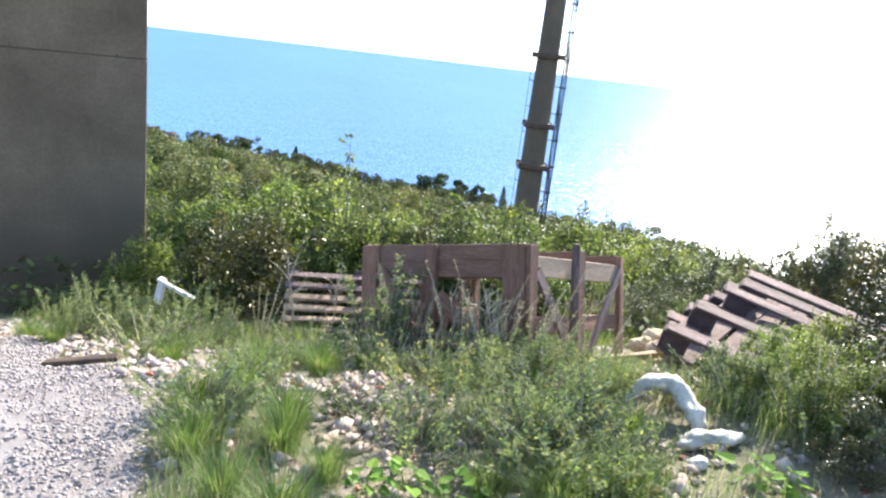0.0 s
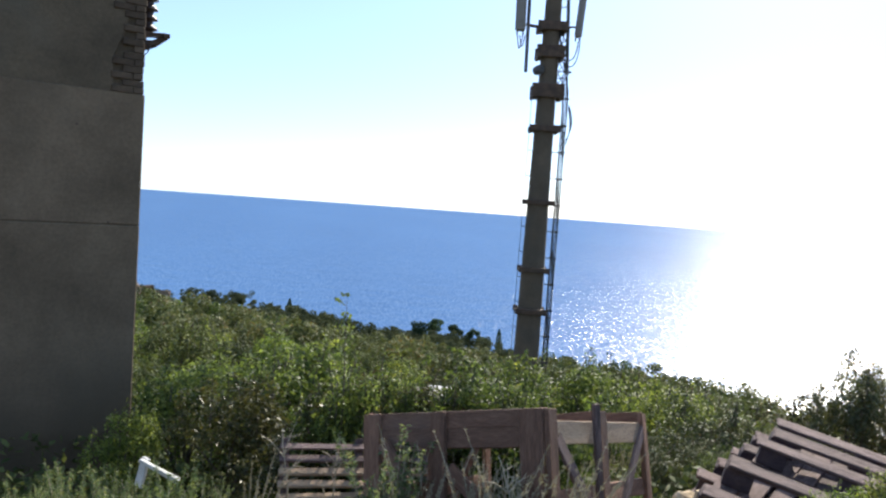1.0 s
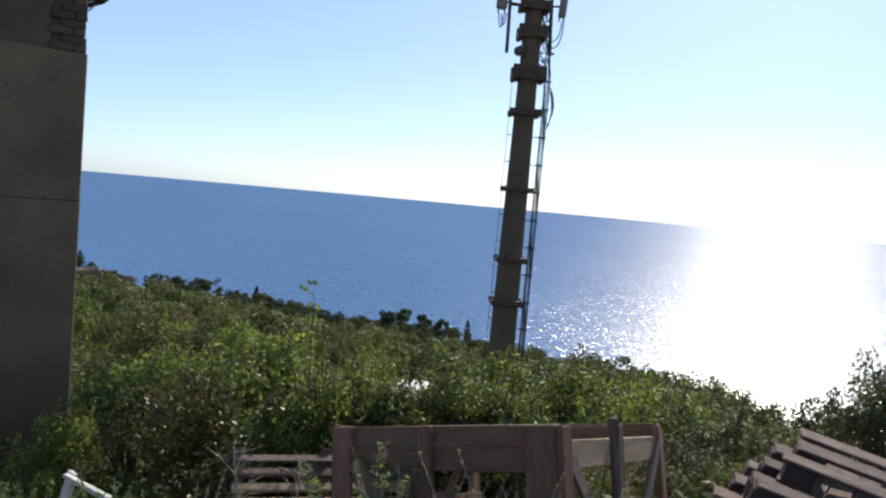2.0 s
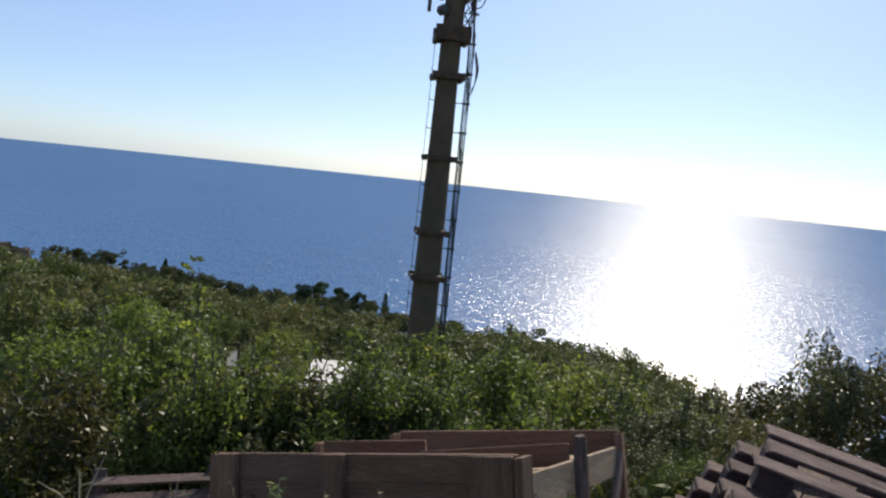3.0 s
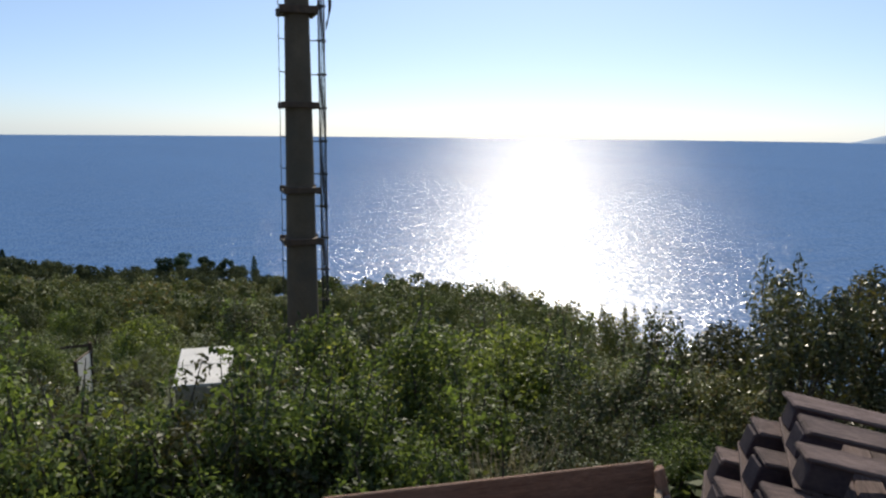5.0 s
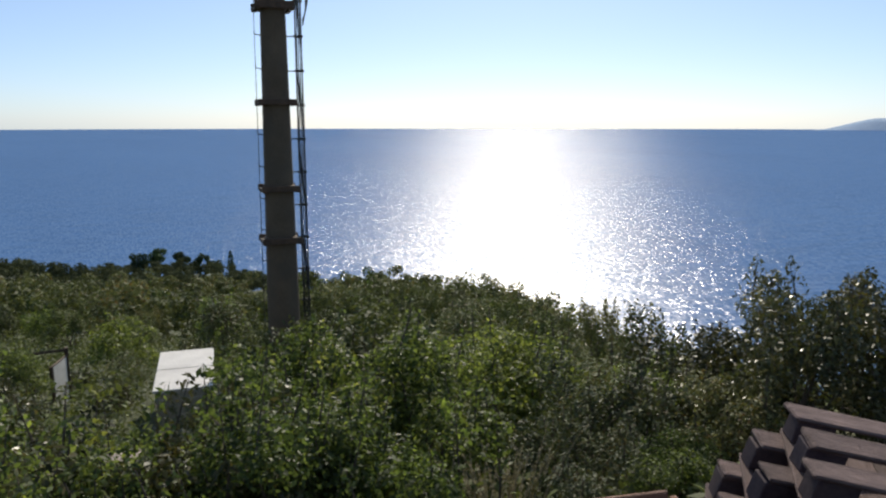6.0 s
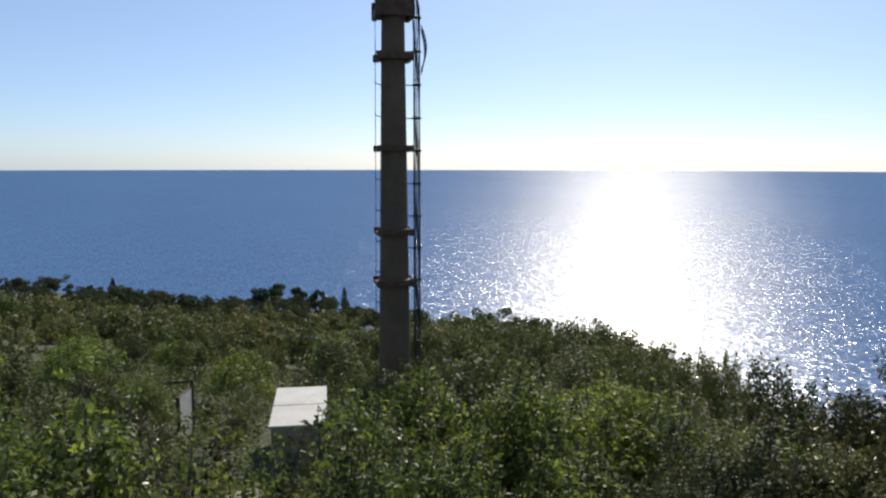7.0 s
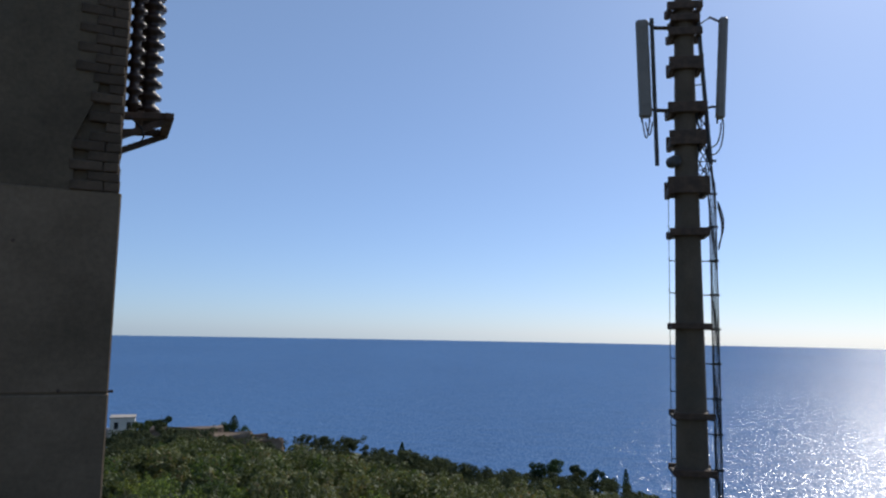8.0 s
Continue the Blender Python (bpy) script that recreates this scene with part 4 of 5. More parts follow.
        s = min(0.8, (sight(x, y) - height_at(x, y)) / (2.3 if y < 15.5 else 2.9) * (0.7 if -2.6 < az < 1.0 else 0.55 if -11.5 < az < -4 else 1.0))
        if s < 0.18:
            continue
        kind = rng.choice((("near", 0), ("near", 2), ("dark", 0), ("scrub", 1), ("dark", 2)))
        planted(PROTO[kind], x, y, s, rng, 0.08, 1.1)
        taken.append((x, y, 0.95))
        n += 1
        if n > 70:
            break
    # low shrubs at the edge of the rough ground
    for kind, i, x, y, s in (("dark", 0, 2.40, 3.45, 0.40), ("dark", 2, 2.62, 3.30, 0.36), ("near", 0, 2.05, 3.10, 0.27), ("near", 1, 1.60, 3.30, 0.19), ("near", 2, 1.95, 3.55, 0.25),
                             ("near", 3, 1.80, 2.95, 0.22), ("dark", 1, 2.05, 2.72, 0.28), ("near", 0, 1.62, 3.75, 0.20), ("near", 2, 2.15, 4.15, 0.28), ("near", 1, 2.55, 4.35, 0.32), ("dark", 0, 1.70, 2.62, 0.15)):
        planted(PROTO[kind, i], x, y, s, rng, 0.02, 1.1)
    # trees that hide the foot of the mast
    for x, y, i in ((1.75, 17.3, 1), (2.55, 17.0, 3)):
        planted(PROTO["mid", i], x, y, (-1.75 - height_at(x, y)) / 2.9, rng, 0.1, 0.9)
        taken.append((x, y, 2.0))
    n = 0
    for _ in range(9000):
        r, az = 6.5 + 32 * math.sqrt(rng.random()), rng.uniform(-42, 58)
        x, y = r * math.sin(radians(az)), 3.0 + r * math.cos(radians(az))
        d = 1.85 + 0.036 * r
        if y < 9.4 or not free(x, y, d):
            continue
        taken.append((x, y, d))
        kind = "olive" if (az > 14 and rng.random() < 0.45) else "mid"
        i = rng.randrange(2) if kind == "olive" else rng.choice((0, 1, 2, 3, 4, 1, 3) if az < 12 else (1, 2, 3, 3, 1))
        s = rng.choice((0.5, 0.62, 0.75, 0.85, 0.95, 1.12)) * rng.uniform(0.92, 1.08) * (0.80 + 0.011 * r)
        s = min(s, (sight(x, y) - height_at(x, y)) / 3.25)
        if s < 0.16:
            continue
        planted(PROTO[kind, i], x, y, s, rng, 0.1, rng.uniform(0.95, 1.2))
        n += 1
        if n >= 290:
            break


plant_slope()
for p in PROTO.values():
    away(p)


def bundle(name, pieces, mat, label, category):
    """Many small pieces as one object that nobody could count."""
    v, f, n = [], [], 0
    for pv, pf in pieces:
        v.append(pv)
        f.append(pf + n)
        n += len(pv)
    return tagged(raw(name, np.concatenate(v), np.concatenate(f), mat), label, category, kind="stuff")


def woods():
    """The wood on the farther slopes, crown by crown, thinner in leaf with distance."""
    rng = np.random.default_rng(5)
    bands = {0: [], 1: [], 2: [], 3: []}
    for r0, r1, step, count, size in ((36, 60, 2.3, 640, 0.20), (60, 110, 3.1, 480, 0.27), (110, 232, 4.0, 330, 0.40)):
        tries = int(0.5 * (r1 * r1 - r0 * r0) * radians(104) / (step * step) * 1.0)
        for _ in range(tries):
            r, az = math.sqrt(rng.uniform(r0 * r0, r1 * r1)), rng.uniform(-44, 60)
            ridge = float(np.interp(az, RIDGE_AZ, RIDGE))
            if r > ridge + 14:
                continue
            x, y = r * math.sin(radians(az)), 3.0 + r * math.cos(radians(az))
            if -31.5 < az < -20.5 and 145 < r < 200 and rng.random() < 0.82:
                continue
            h = float(canopy(r, az)) * rng.uniform(0.62, 1.12)
            w = h * rng.uniform(0.42, 0.62)
            c, rad = crown_shape(rng, h, w, 7)
            p, out = clump_points(rng, c, rad * 1.15, count, 0.85, 0.7)
            p = p + (x, y, float(land(x, y)) - 0.1)
            nrm = out * 0.6 + rng.normal(size=out.shape) * 0.5 + (0, 0, 0.35)
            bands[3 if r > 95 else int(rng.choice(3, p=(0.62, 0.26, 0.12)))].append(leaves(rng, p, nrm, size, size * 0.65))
    bundle("far_woods", bands[0], LEAF_FAR, "dark green mixed woodland on the far slope", "woodland")
    bundle("far_woods", bands[3], LEAF_HAZE, "woodland along the coast in a dull, haze-toned green", "woodland")
    bundle("far_woods", bands[1], LEAF_OLIVE, "grey-green olive trees within the woodland", "woodland")
    bundle("far_woods", bands[2], LEAF, "lighter green crowns within the woodland", "woodland")


woods()


def undergrowth():
    rng = np.random.default_rng(6)
    n = 130000
    r, az = 3.6 + 34 * rng.random(n) ** 0.8, np.radians(rng.uniform(-46, 60, n))
    x, y = r * np.sin(az), 3.0 + r * np.cos(az)
    keep = (y > 7.3 + 0.5 * np.sin(2 * x)) & ~((np.abs(x + 0.1) < 0.75) & (y > 15.3) & (y < 19))
    x, y = x[keep], y[keep]
    z = land(x, y) + rng.random(len(x)) ** 1.4 * np.where((np.abs(np.degrees(az[keep]) + 7.2) < 1.6) | (np.abs(np.degrees(az[keep])) < 2.2), 0.55, np.where(r[keep] > 7, 0.8, 0.4))
    p = np.c_[x, y, z]
    v, f = leaves(rng, p, rng.normal(size=p.shape) * 0.6 + (0, 0, 0.7), 0.13, 0.06)
    bundle("undergrowth", [(v, f)], LEAF_FAR, "low tangled undergrowth between the shrubs", "undergrowth")


undergrowth()


# ---- trees that stand out on the far ridge ----
def ridge_tree(name, az, r, height, spread, seed, label, shape):
    rng = np.random.default_rng(seed)
    x, y = r * math.sin(radians(az)), 3.0 + r * math.cos(radians(az))
    z = height_at(x, y)
    t = thing(name, Matrix.Translation((x, y, z)), label, "tree")
    bm = bmesh.new()
    tube(bm, ((0, 0, -1), (0.1, 0, height * 0.5), (0, 0.05, height * 0.92)), [0.03 * height, 0.02 * height, 0.005 * height], 6)
    part("trunk", bm, BARK, t)
    if shape == "spire":
        u = rng.random(900)
        a = rng.uniform(0, math.tau, 900)
        w = spread * np.sin(np.pi * np.clip(u * 0.93 + 0.07, 0, 1)) ** 0.7 * rng.uniform(0.5, 1.0, 900)
        p = np.c_[w * np.cos(a), w * np.sin(a), height * (0.05 + 0.95 * u)]
        out = np.c_[np.cos(a), np.sin(a), np.full(900, 0.4)]
    else:
        k = 12
        c = np.c_[rng.normal(size=(k, 2)) * spread * 0.55, height * rng.uniform(0.35, 0.95, k)]
        p, out = clump_points(rng, c, np.full(k, spread * 0.40), 2600, 0.95, 0.3)
    v, f = leaves(rng, p, out + rng.normal(size=out.shape) * 0.8, 0.42, 0.24)
    raw("crown", v, f, LEAF_PINE, t)


for az, r, h, w, s, shape in ((-1.2, 186, 6.6, 2.2, 1, "round"), (0.3, 186, 6.4, 2.0, 2, "round"), (1.6, 187, 6.0, 1.9, 3, "round"), (-2.1, 187, 5.4, 2.2, 4, "round"),
                              (2.9, 188, 4.6, 1.6, 9, "round"), (-30.0, 196, 6.0, 2.0, 8, "round"), (-31.2, 190, 4.5, 2.0, 12, "round"), (-25.6, 192, 5.0, 2.2, 14, "round")):
    ridge_tree("pine_tree", az, r, h, w, s, "dark pine standing above the far ridge", shape)
for az, r, h, w, s in ((4.0, 188, 7.4, 0.9, 5), (-12.6, 196, 6.6, 0.9, 6), (-25.0, 192, 7.5, 1.6, 7), (-24.2, 190, 5.5, 2.0, 13)):
    ridge_tree("cypress_tree", az, r, h, w, s, "slim dark cypress on the far ridge", "spire")


def far_house():
    r, az = 236.0, radians(-32.5)
    x, y = r * math.sin(az), 3.0 + r * math.cos(az)
    t = thing("far_house", pose(x, y, -29.8, 0, 0, 30), "small pale flat-roofed house far along the coast", "house")
    bm = bmesh.new()
    box(bm, (6.5, 7.0, 8.5), Matrix.Translation((0, 0, 1.8)), 0.05)
    part("wall", bm, FARWALL, t)
    bm = bmesh.new()
    box(bm, (6.9, 7.4, 0.35), Matrix.Translation((0, 0, 6.2)), 0.05)
    part("roof", bm, FARROOF, t)
    bm = bmesh.new()
    box(bm, (6.0, 6.0, 4.5), Matrix.Translation((-5.8, 1.0, 0.4)), 0.05)
    part("annex", bm, FARROOF, t)
    for i, (x0, z0) in enumerate(((1.7, 4.0), (1.7, 0.8), (-1.6, 4.0), (-1.6, 0.8))):
        bm = bmesh.new()
        box(bm, (1.1, 0.2, 1.9), Matrix.Translation((x0, -3.5, z0)), 0.02)
        part("window", bm, PANE, t)


far_house()


def terrace_wall(az, r, length, tall, turn):
    x, y = r * math.sin(radians(az)), 3.0 + r * math.cos(radians(az))
    rng = random.Random(int(r * 10 + az))
    bm = bmesh.new()
    box(bm, (length, 3.0, tall), Matrix(), 0.15, 0.2, rng)
    bmesh.ops.subdivide_edges(bm, edges=bm.edges[:], cuts=2)
    for v in bm.verts:
        v.co += Vector([rng.uniform(-0.55, 0.55) for _ in range(3)])
    ob = part("terrace_wall", bm, EARTH)
    ob.matrix_world = pose(x, y, height_at(x, y) + tall * 0.35, 0, 0, turn)
    tagged(ob, "brown terraced earth bank on the far hillside", "terrace", "far terraces")


for az, r, ln, h, turn in ((-28.2, 178, 15, 4.4, 28), (-24.6, 174, 12, 3.8, 24), (-26.4, 160, 15, 2.6, 26), (-23.0, 166, 9, 3.0, 20)):
    terrace_wall(az, r, ln, h, turn)


# ---- rough ground in front: gravel, rubble, grass and weeds ----
def stones(seed, count, place, size, name, mat, label, category, sink=0.25):
    """Angular stones, each an irregular eight-sided lump."""
    rng = np.random.default_rng(seed)
    xy = place(rng, count)
    sz = size(rng, len(xy))
    octa = np.array(((1, 0, 0), (-1, 0, 0), (0, 1, 0), (0, -1, 0), (0, 0, 1), (0, 0, -1)), float)
    tri = np.array(((0, 2, 4), (2, 1, 4), (1, 3, 4), (3, 0, 4), (2, 0, 5), (1, 2, 5), (3, 1, 5), (0, 3, 5)))
    n = len(xy)
    v = octa[None] * rng.uniform(0.6, 1.2, (n, 6, 1)) * (1, 1, 0.7) + rng.normal(size=(n, 6, 3)) * 0.18
    a = rng.uniform(0, math.tau, n)
    ca, sa_ = np.cos(a)[:, None], np.sin(a)[:, None]
    x = v[..., 0] * ca - v[..., 1] * sa_
    y = v[..., 0] * sa_ + v[..., 1] * ca
    v = np.stack((x, y, v[..., 2]), -1) * sz[:, None, None]
    v += np.c_[xy, land(xy[:, 0], xy[:, 1]) + sz * (0.5 - sink)][:, None]
    f = (tri[None] + (np.arange(n) * 6)[:, None, None]).reshape(-1, 3)
    bundle(name, [(v.reshape(-1, 3), f)], mat, label, category)


def on_gravel(x, y):
    """How far inside the gravel patch a place lies."""
    wave = 0.05 * np.sin(5 * x) * np.sin(4 * y) + 0.06 * np.sin(2.3 * x + 1) * np.sin(2.9 * y) + 0.03 * np.sin(13 * x + 2) * np.sin(11 * y)
    return 0.6 * np.minimum(np.minimum(1.31 - 0.71 * x - 0.70 * y, -1.00 - x), 2.35 - np.hypot(x + 2.3, y - 2.7)) + wave


def gravel_place(rng, n):
    p = np.c_[rng.uniform(-4.6, -0.7, n), rng.uniform(0.3, 5.6, n)]
    return p[on_gravel(p[:, 0], p[:, 1]) + rng.normal(size=n) * 0.03 > 0]


def gravel_heap():
    n = 84
    xs, ys = np.meshgrid(np.linspace(-4.7, -0.7, n), np.linspace(0.2, 5.7, n), indexing="ij")
    k = on_gravel(xs, ys)
    z = land(xs, ys) + np.where(k > 0, 0.010 + 0.014 * smooth(k, 0, 0.5), -0.15 + 0 * k) + 0.008 * np.sin(17 * xs) * np.sin(15 * ys)
    i, j = np.meshgrid(np.arange(n - 1), np.arange(n - 1), indexing="ij")
    a = (i * n + j).ravel()
    f = np.c_[a, a + n, a + n + 1, a + 1]
    f = f[k.ravel()[f].max(1) > -0.06]
    tagged(raw("gravel_bed", np.c_[xs.ravel(), ys.ravel(), z.ravel()], f, GRAVEL_BED, smooth=True), "pale bed of crushed limestone gravel", "gravel", kind="structure")


gravel_heap()
stones(41, 36000, gravel_place, lambda r, n: r.uniform(0.006, 0.013, n), "gravel", GRAVEL, "heap of pale crushed limestone gravel", "gravel", -2.2)


def rubble_place(rng, n):
    p = np.c_[rng.uniform(-4.2, 3.2, n), rng.uniform(1.6, 7.0, n)]
    u = 0.71 * p[:, 0] + 0.70 * p[:, 1]
    band = np.exp(-((u - 1.62) / 0.36) ** 2) * (p[:, 0] < -0.95)
    spots = 0.9 * np.exp(-((p[:, 0] + 0.35) ** 2 / 0.16 + (p[:, 1] - 3.1) ** 2 / 0.40)) + 0.32 * np.exp(-((p[:, 0] - 1.2) ** 2 / 0.14 + (p[:, 1] - 2.55) ** 2 / 0.08))
    k = band + spots + 0.30
    return p[(rng.random(n) < k) & (on_gravel(p[:, 0], p[:, 1]) < 0.02)]


stones(42, 15000, rubble_place, lambda r, n: 0.010 + 0.046 * r.random(n) ** 3, "rubble", STONE, "scattered pale limestone rubble and stones", "rubble", 0.2)
stones(43, 1100, rubble_place, lambda r, n: r.uniform(0.012, 0.028, n), "tile_shards", TILE, "broken red tile shards among rubble", "rubble", 0.2)


def wild_grass():
    rng = np.random.default_rng(8)
    n = 230000
    x, y = rng.uniform(-4.4, 5.2, n), rng.uniform(1.1, 7.6, n)
    patch = np.array([noise.noise(Vector((a * 0.9, b * 0.9, 3.1))) + 0.5 * noise.noise(Vector((a * 2.7, b * 2.7, 7.7))) for a, b in zip(x, y)])
    bare = 0.9 * np.exp(-((0.71 * x + 0.70 * y - 1.62) / 0.34) ** 2) * (x < -0.95) + 0.9 * np.exp(-((x + 0.35) ** 2 / 0.12 + (y - 3.1) ** 2 / 0.35)) + 0.8 * np.exp(-((x - 1.2) ** 2 / 0.10 + (y - 2.85) ** 2 / 0.12))
    keep = (on_gravel(x, y) < -0.02) & (rng.random(n) < np.clip(0.20 + 0.9 * patch - 1.0 * bare, 0.02, 0.8))
    x, y, patch = x[keep], y[keep], patch[keep]
    n = len(x)
    h = np.clip(0.05 + 0.13 * patch + rng.random(n) * 0.10, 0.025, 0.25)
    base = np.c_[x, y, land(x, y) - 0.01]
    a = rng.uniform(0, math.tau, n)
    lean = np.c_[np.cos(a), np.sin(a), np.zeros(n)] * (h * rng.uniform(0.1, 0.7, n))[:, None]
    side = np.c_[-np.sin(a), np.cos(a), np.zeros(n)] * 0.0015
    up = np.c_[np.zeros((n, 2)), h]
    mid = base + lean * 0.35 + up * 0.6
    v = np.stack((base - side, base + side, mid + side * 0.8, mid - side * 0.8, base + lean + up + side * 0.15, base + lean + up - side * 0.15), 1)
    dry = rng.random(n) < 0.17
    for name, sel, mat, label in (("wild_grass", ~dry, GRASS, "uneven green wild grass on stony ground"), ("dry_grass", dry, STRAW, "dry pale grass blades among the green")):
        vv = v[sel]
        k = np.arange(len(vv))[:, None] * 6
        bundle(name, [(vv.reshape(-1, 3), np.r_[k + np.array((0, 1, 2, 3)), k + np.array((3, 2, 4, 5))])], mat, label, "grass")


wild_grass()


def litter():
    """Dry stalks and leaf scraps that lie flat on the soil."""
    rng = np.random.default_rng(12)
    n = 26000
    x, y = rng.uniform(-4.0, 4.2, n), rng.uniform(1.3, 7.5, n)
    keep = on_gravel(x, y) < 0.0
    p = np.c_[x, y, land(x, y) + rng.random(n) * 0.02 + 0.004][keep]
    v, f = leaves(rng, p, rng.normal(size=p.shape) * 0.25 + (0, 0, 1), 0.06, 0.005)
    bundle("litter", [(v, f)], STRAW, "dry stalks and leaf scraps on the soil", "litter")


litter()


def tuft(seed, height, count):
    """A dense tuft of thin arching grass blades."""
    rng = np.random.default_rng(seed)
    t = thing("grass_tuft", Matrix(), "lush tuft of arching green grass", "grass", "wayside grass tufts")
    v, f = [], []
    for i in range(count):
        a, r0 = rng.uniform(0, math.tau), rng.uniform(0, 0.10)
        h, out = height * rng.uniform(0.5, 1.0), rng.uniform(0.2, 0.9)
        o = np.array((math.cos(a), math.sin(a), 0.0))
        s = np.array((-math.sin(a), math.cos(a), 0.0)) * 0.0012
        k = len(v)
        for u, w in ((0.0, 1.0), (0.4, 0.9), (0.75, 0.6), (1.0, 0.08)):
            p = o * (r0 + out * h * u * u * 0.8) + np.array((0, 0, h * (u - 0.28 * out * u * u) - 0.01))
            v += [p - s * w, p + s * w]
        f += [(k + 2 * j, k + 2 * j + 1, k + 2 * j + 3, k + 2 * j + 2) for j in range(3)]
    tagged(raw("foliage", v, f, GRASS, t), kind="stuff")
    return t


def weed(seed, height, stems, mat, name, label, leaf=0.035, aspect=0.22, lean=0.25):
    """A tuft of thin stems, each with narrow leaves all the way up."""
    rng = np.random.default_rng(seed)
    t = thing(name, Matrix(), label, "weed", "wayside weeds")
    bm = bmesh.new()
    pts, out = [], []
    for i in range(stems):
        a, d = rng.uniform(0, math.tau), rng.uniform(0, 0.16)
        h = height * rng.uniform(0.5, 1.05)
        b = Vector((d * math.cos(a), d * math.sin(a), -0.03))
        tip = b + Vector((math.cos(a) * h * lean * rng.uniform(0.2, 1.4), math.sin(a) * h * lean * rng.uniform(0.2, 1.4), h))
        mid = b.lerp(tip, 0.55) + Vector((0, 0, h * 0.08))
        tube(bm, (b, mid, tip), [0.0045, 0.003, 0.001], 4, False)
        for k in range(int(58 * h / 0.6)):
            u = rng.uniform(0.12, 1.0)
            p = b.lerp(mid, u * 2) if u < 0.5 else mid.lerp(tip, u * 2 - 1)
            dd = Vector(rng.normal(size=3)).normalized()
            pts.append(p + dd * leaf * 0.45)
            out.append(dd)
    tagged(part("stem", bm, DRY, t), kind="stuff")
    v, f = leaves(rng, np.array(pts), np.array(out) * 0.3 + rng.normal(size=(len(out), 3)), leaf, leaf * aspect)
    raw("foliage", v, f, mat, t)
    return t


def broad_plant(seed, name, label):
    """A low plant with a few large heart-shaped leaves."""
    rng = random.Random(seed)
    t = thing(name, Matrix(), label, "weed", "broad-leaved plants")
    bm = bmesh.new()
    for k in range(13):
        a = rng.uniform(0, math.tau)
        d, h, s = rng.uniform(0.04, 0.22), rng.uniform(0.06, 0.2), rng.uniform(0.05, 0.085)
        tube(bm, ((0, 0, -0.02), (d * 0.6 * math.cos(a), d * 0.6 * math.sin(a), h * 0.7), (d * math.cos(a), d * math.sin(a), h)), [0.004, 0.003, 0.002], 4, False)
        m = pose(d * math.cos(a), d * math.sin(a), h, rng.uniform(-30, 30), rng.uniform(-30, 30), math.degrees(a))
        lb = bmesh.new()
        rim = [(-0.05, 0.0), (-0.25, 0.45), (0.25, 0.72), (0.85, 0.55), (1.55, 0.0), (0.85, -0.55), (0.25, -0.72), (-0.25, -0.45)]
        vs = [lb.verts.new(m @ Vector((x * s, y * s, 0.25 * s * abs(y)))) for x, y in rim]
        c = lb.verts.new(m @ Vector((0.6 * s, 0, 0)))
        for i in range(8):
            lb.faces.new((c, vs[i], vs[(i + 1) % 8]))
        part("leaf", lb, BROAD, t)
    tagged(part("stem", bm, BROAD, t), kind="stuff")
    return t


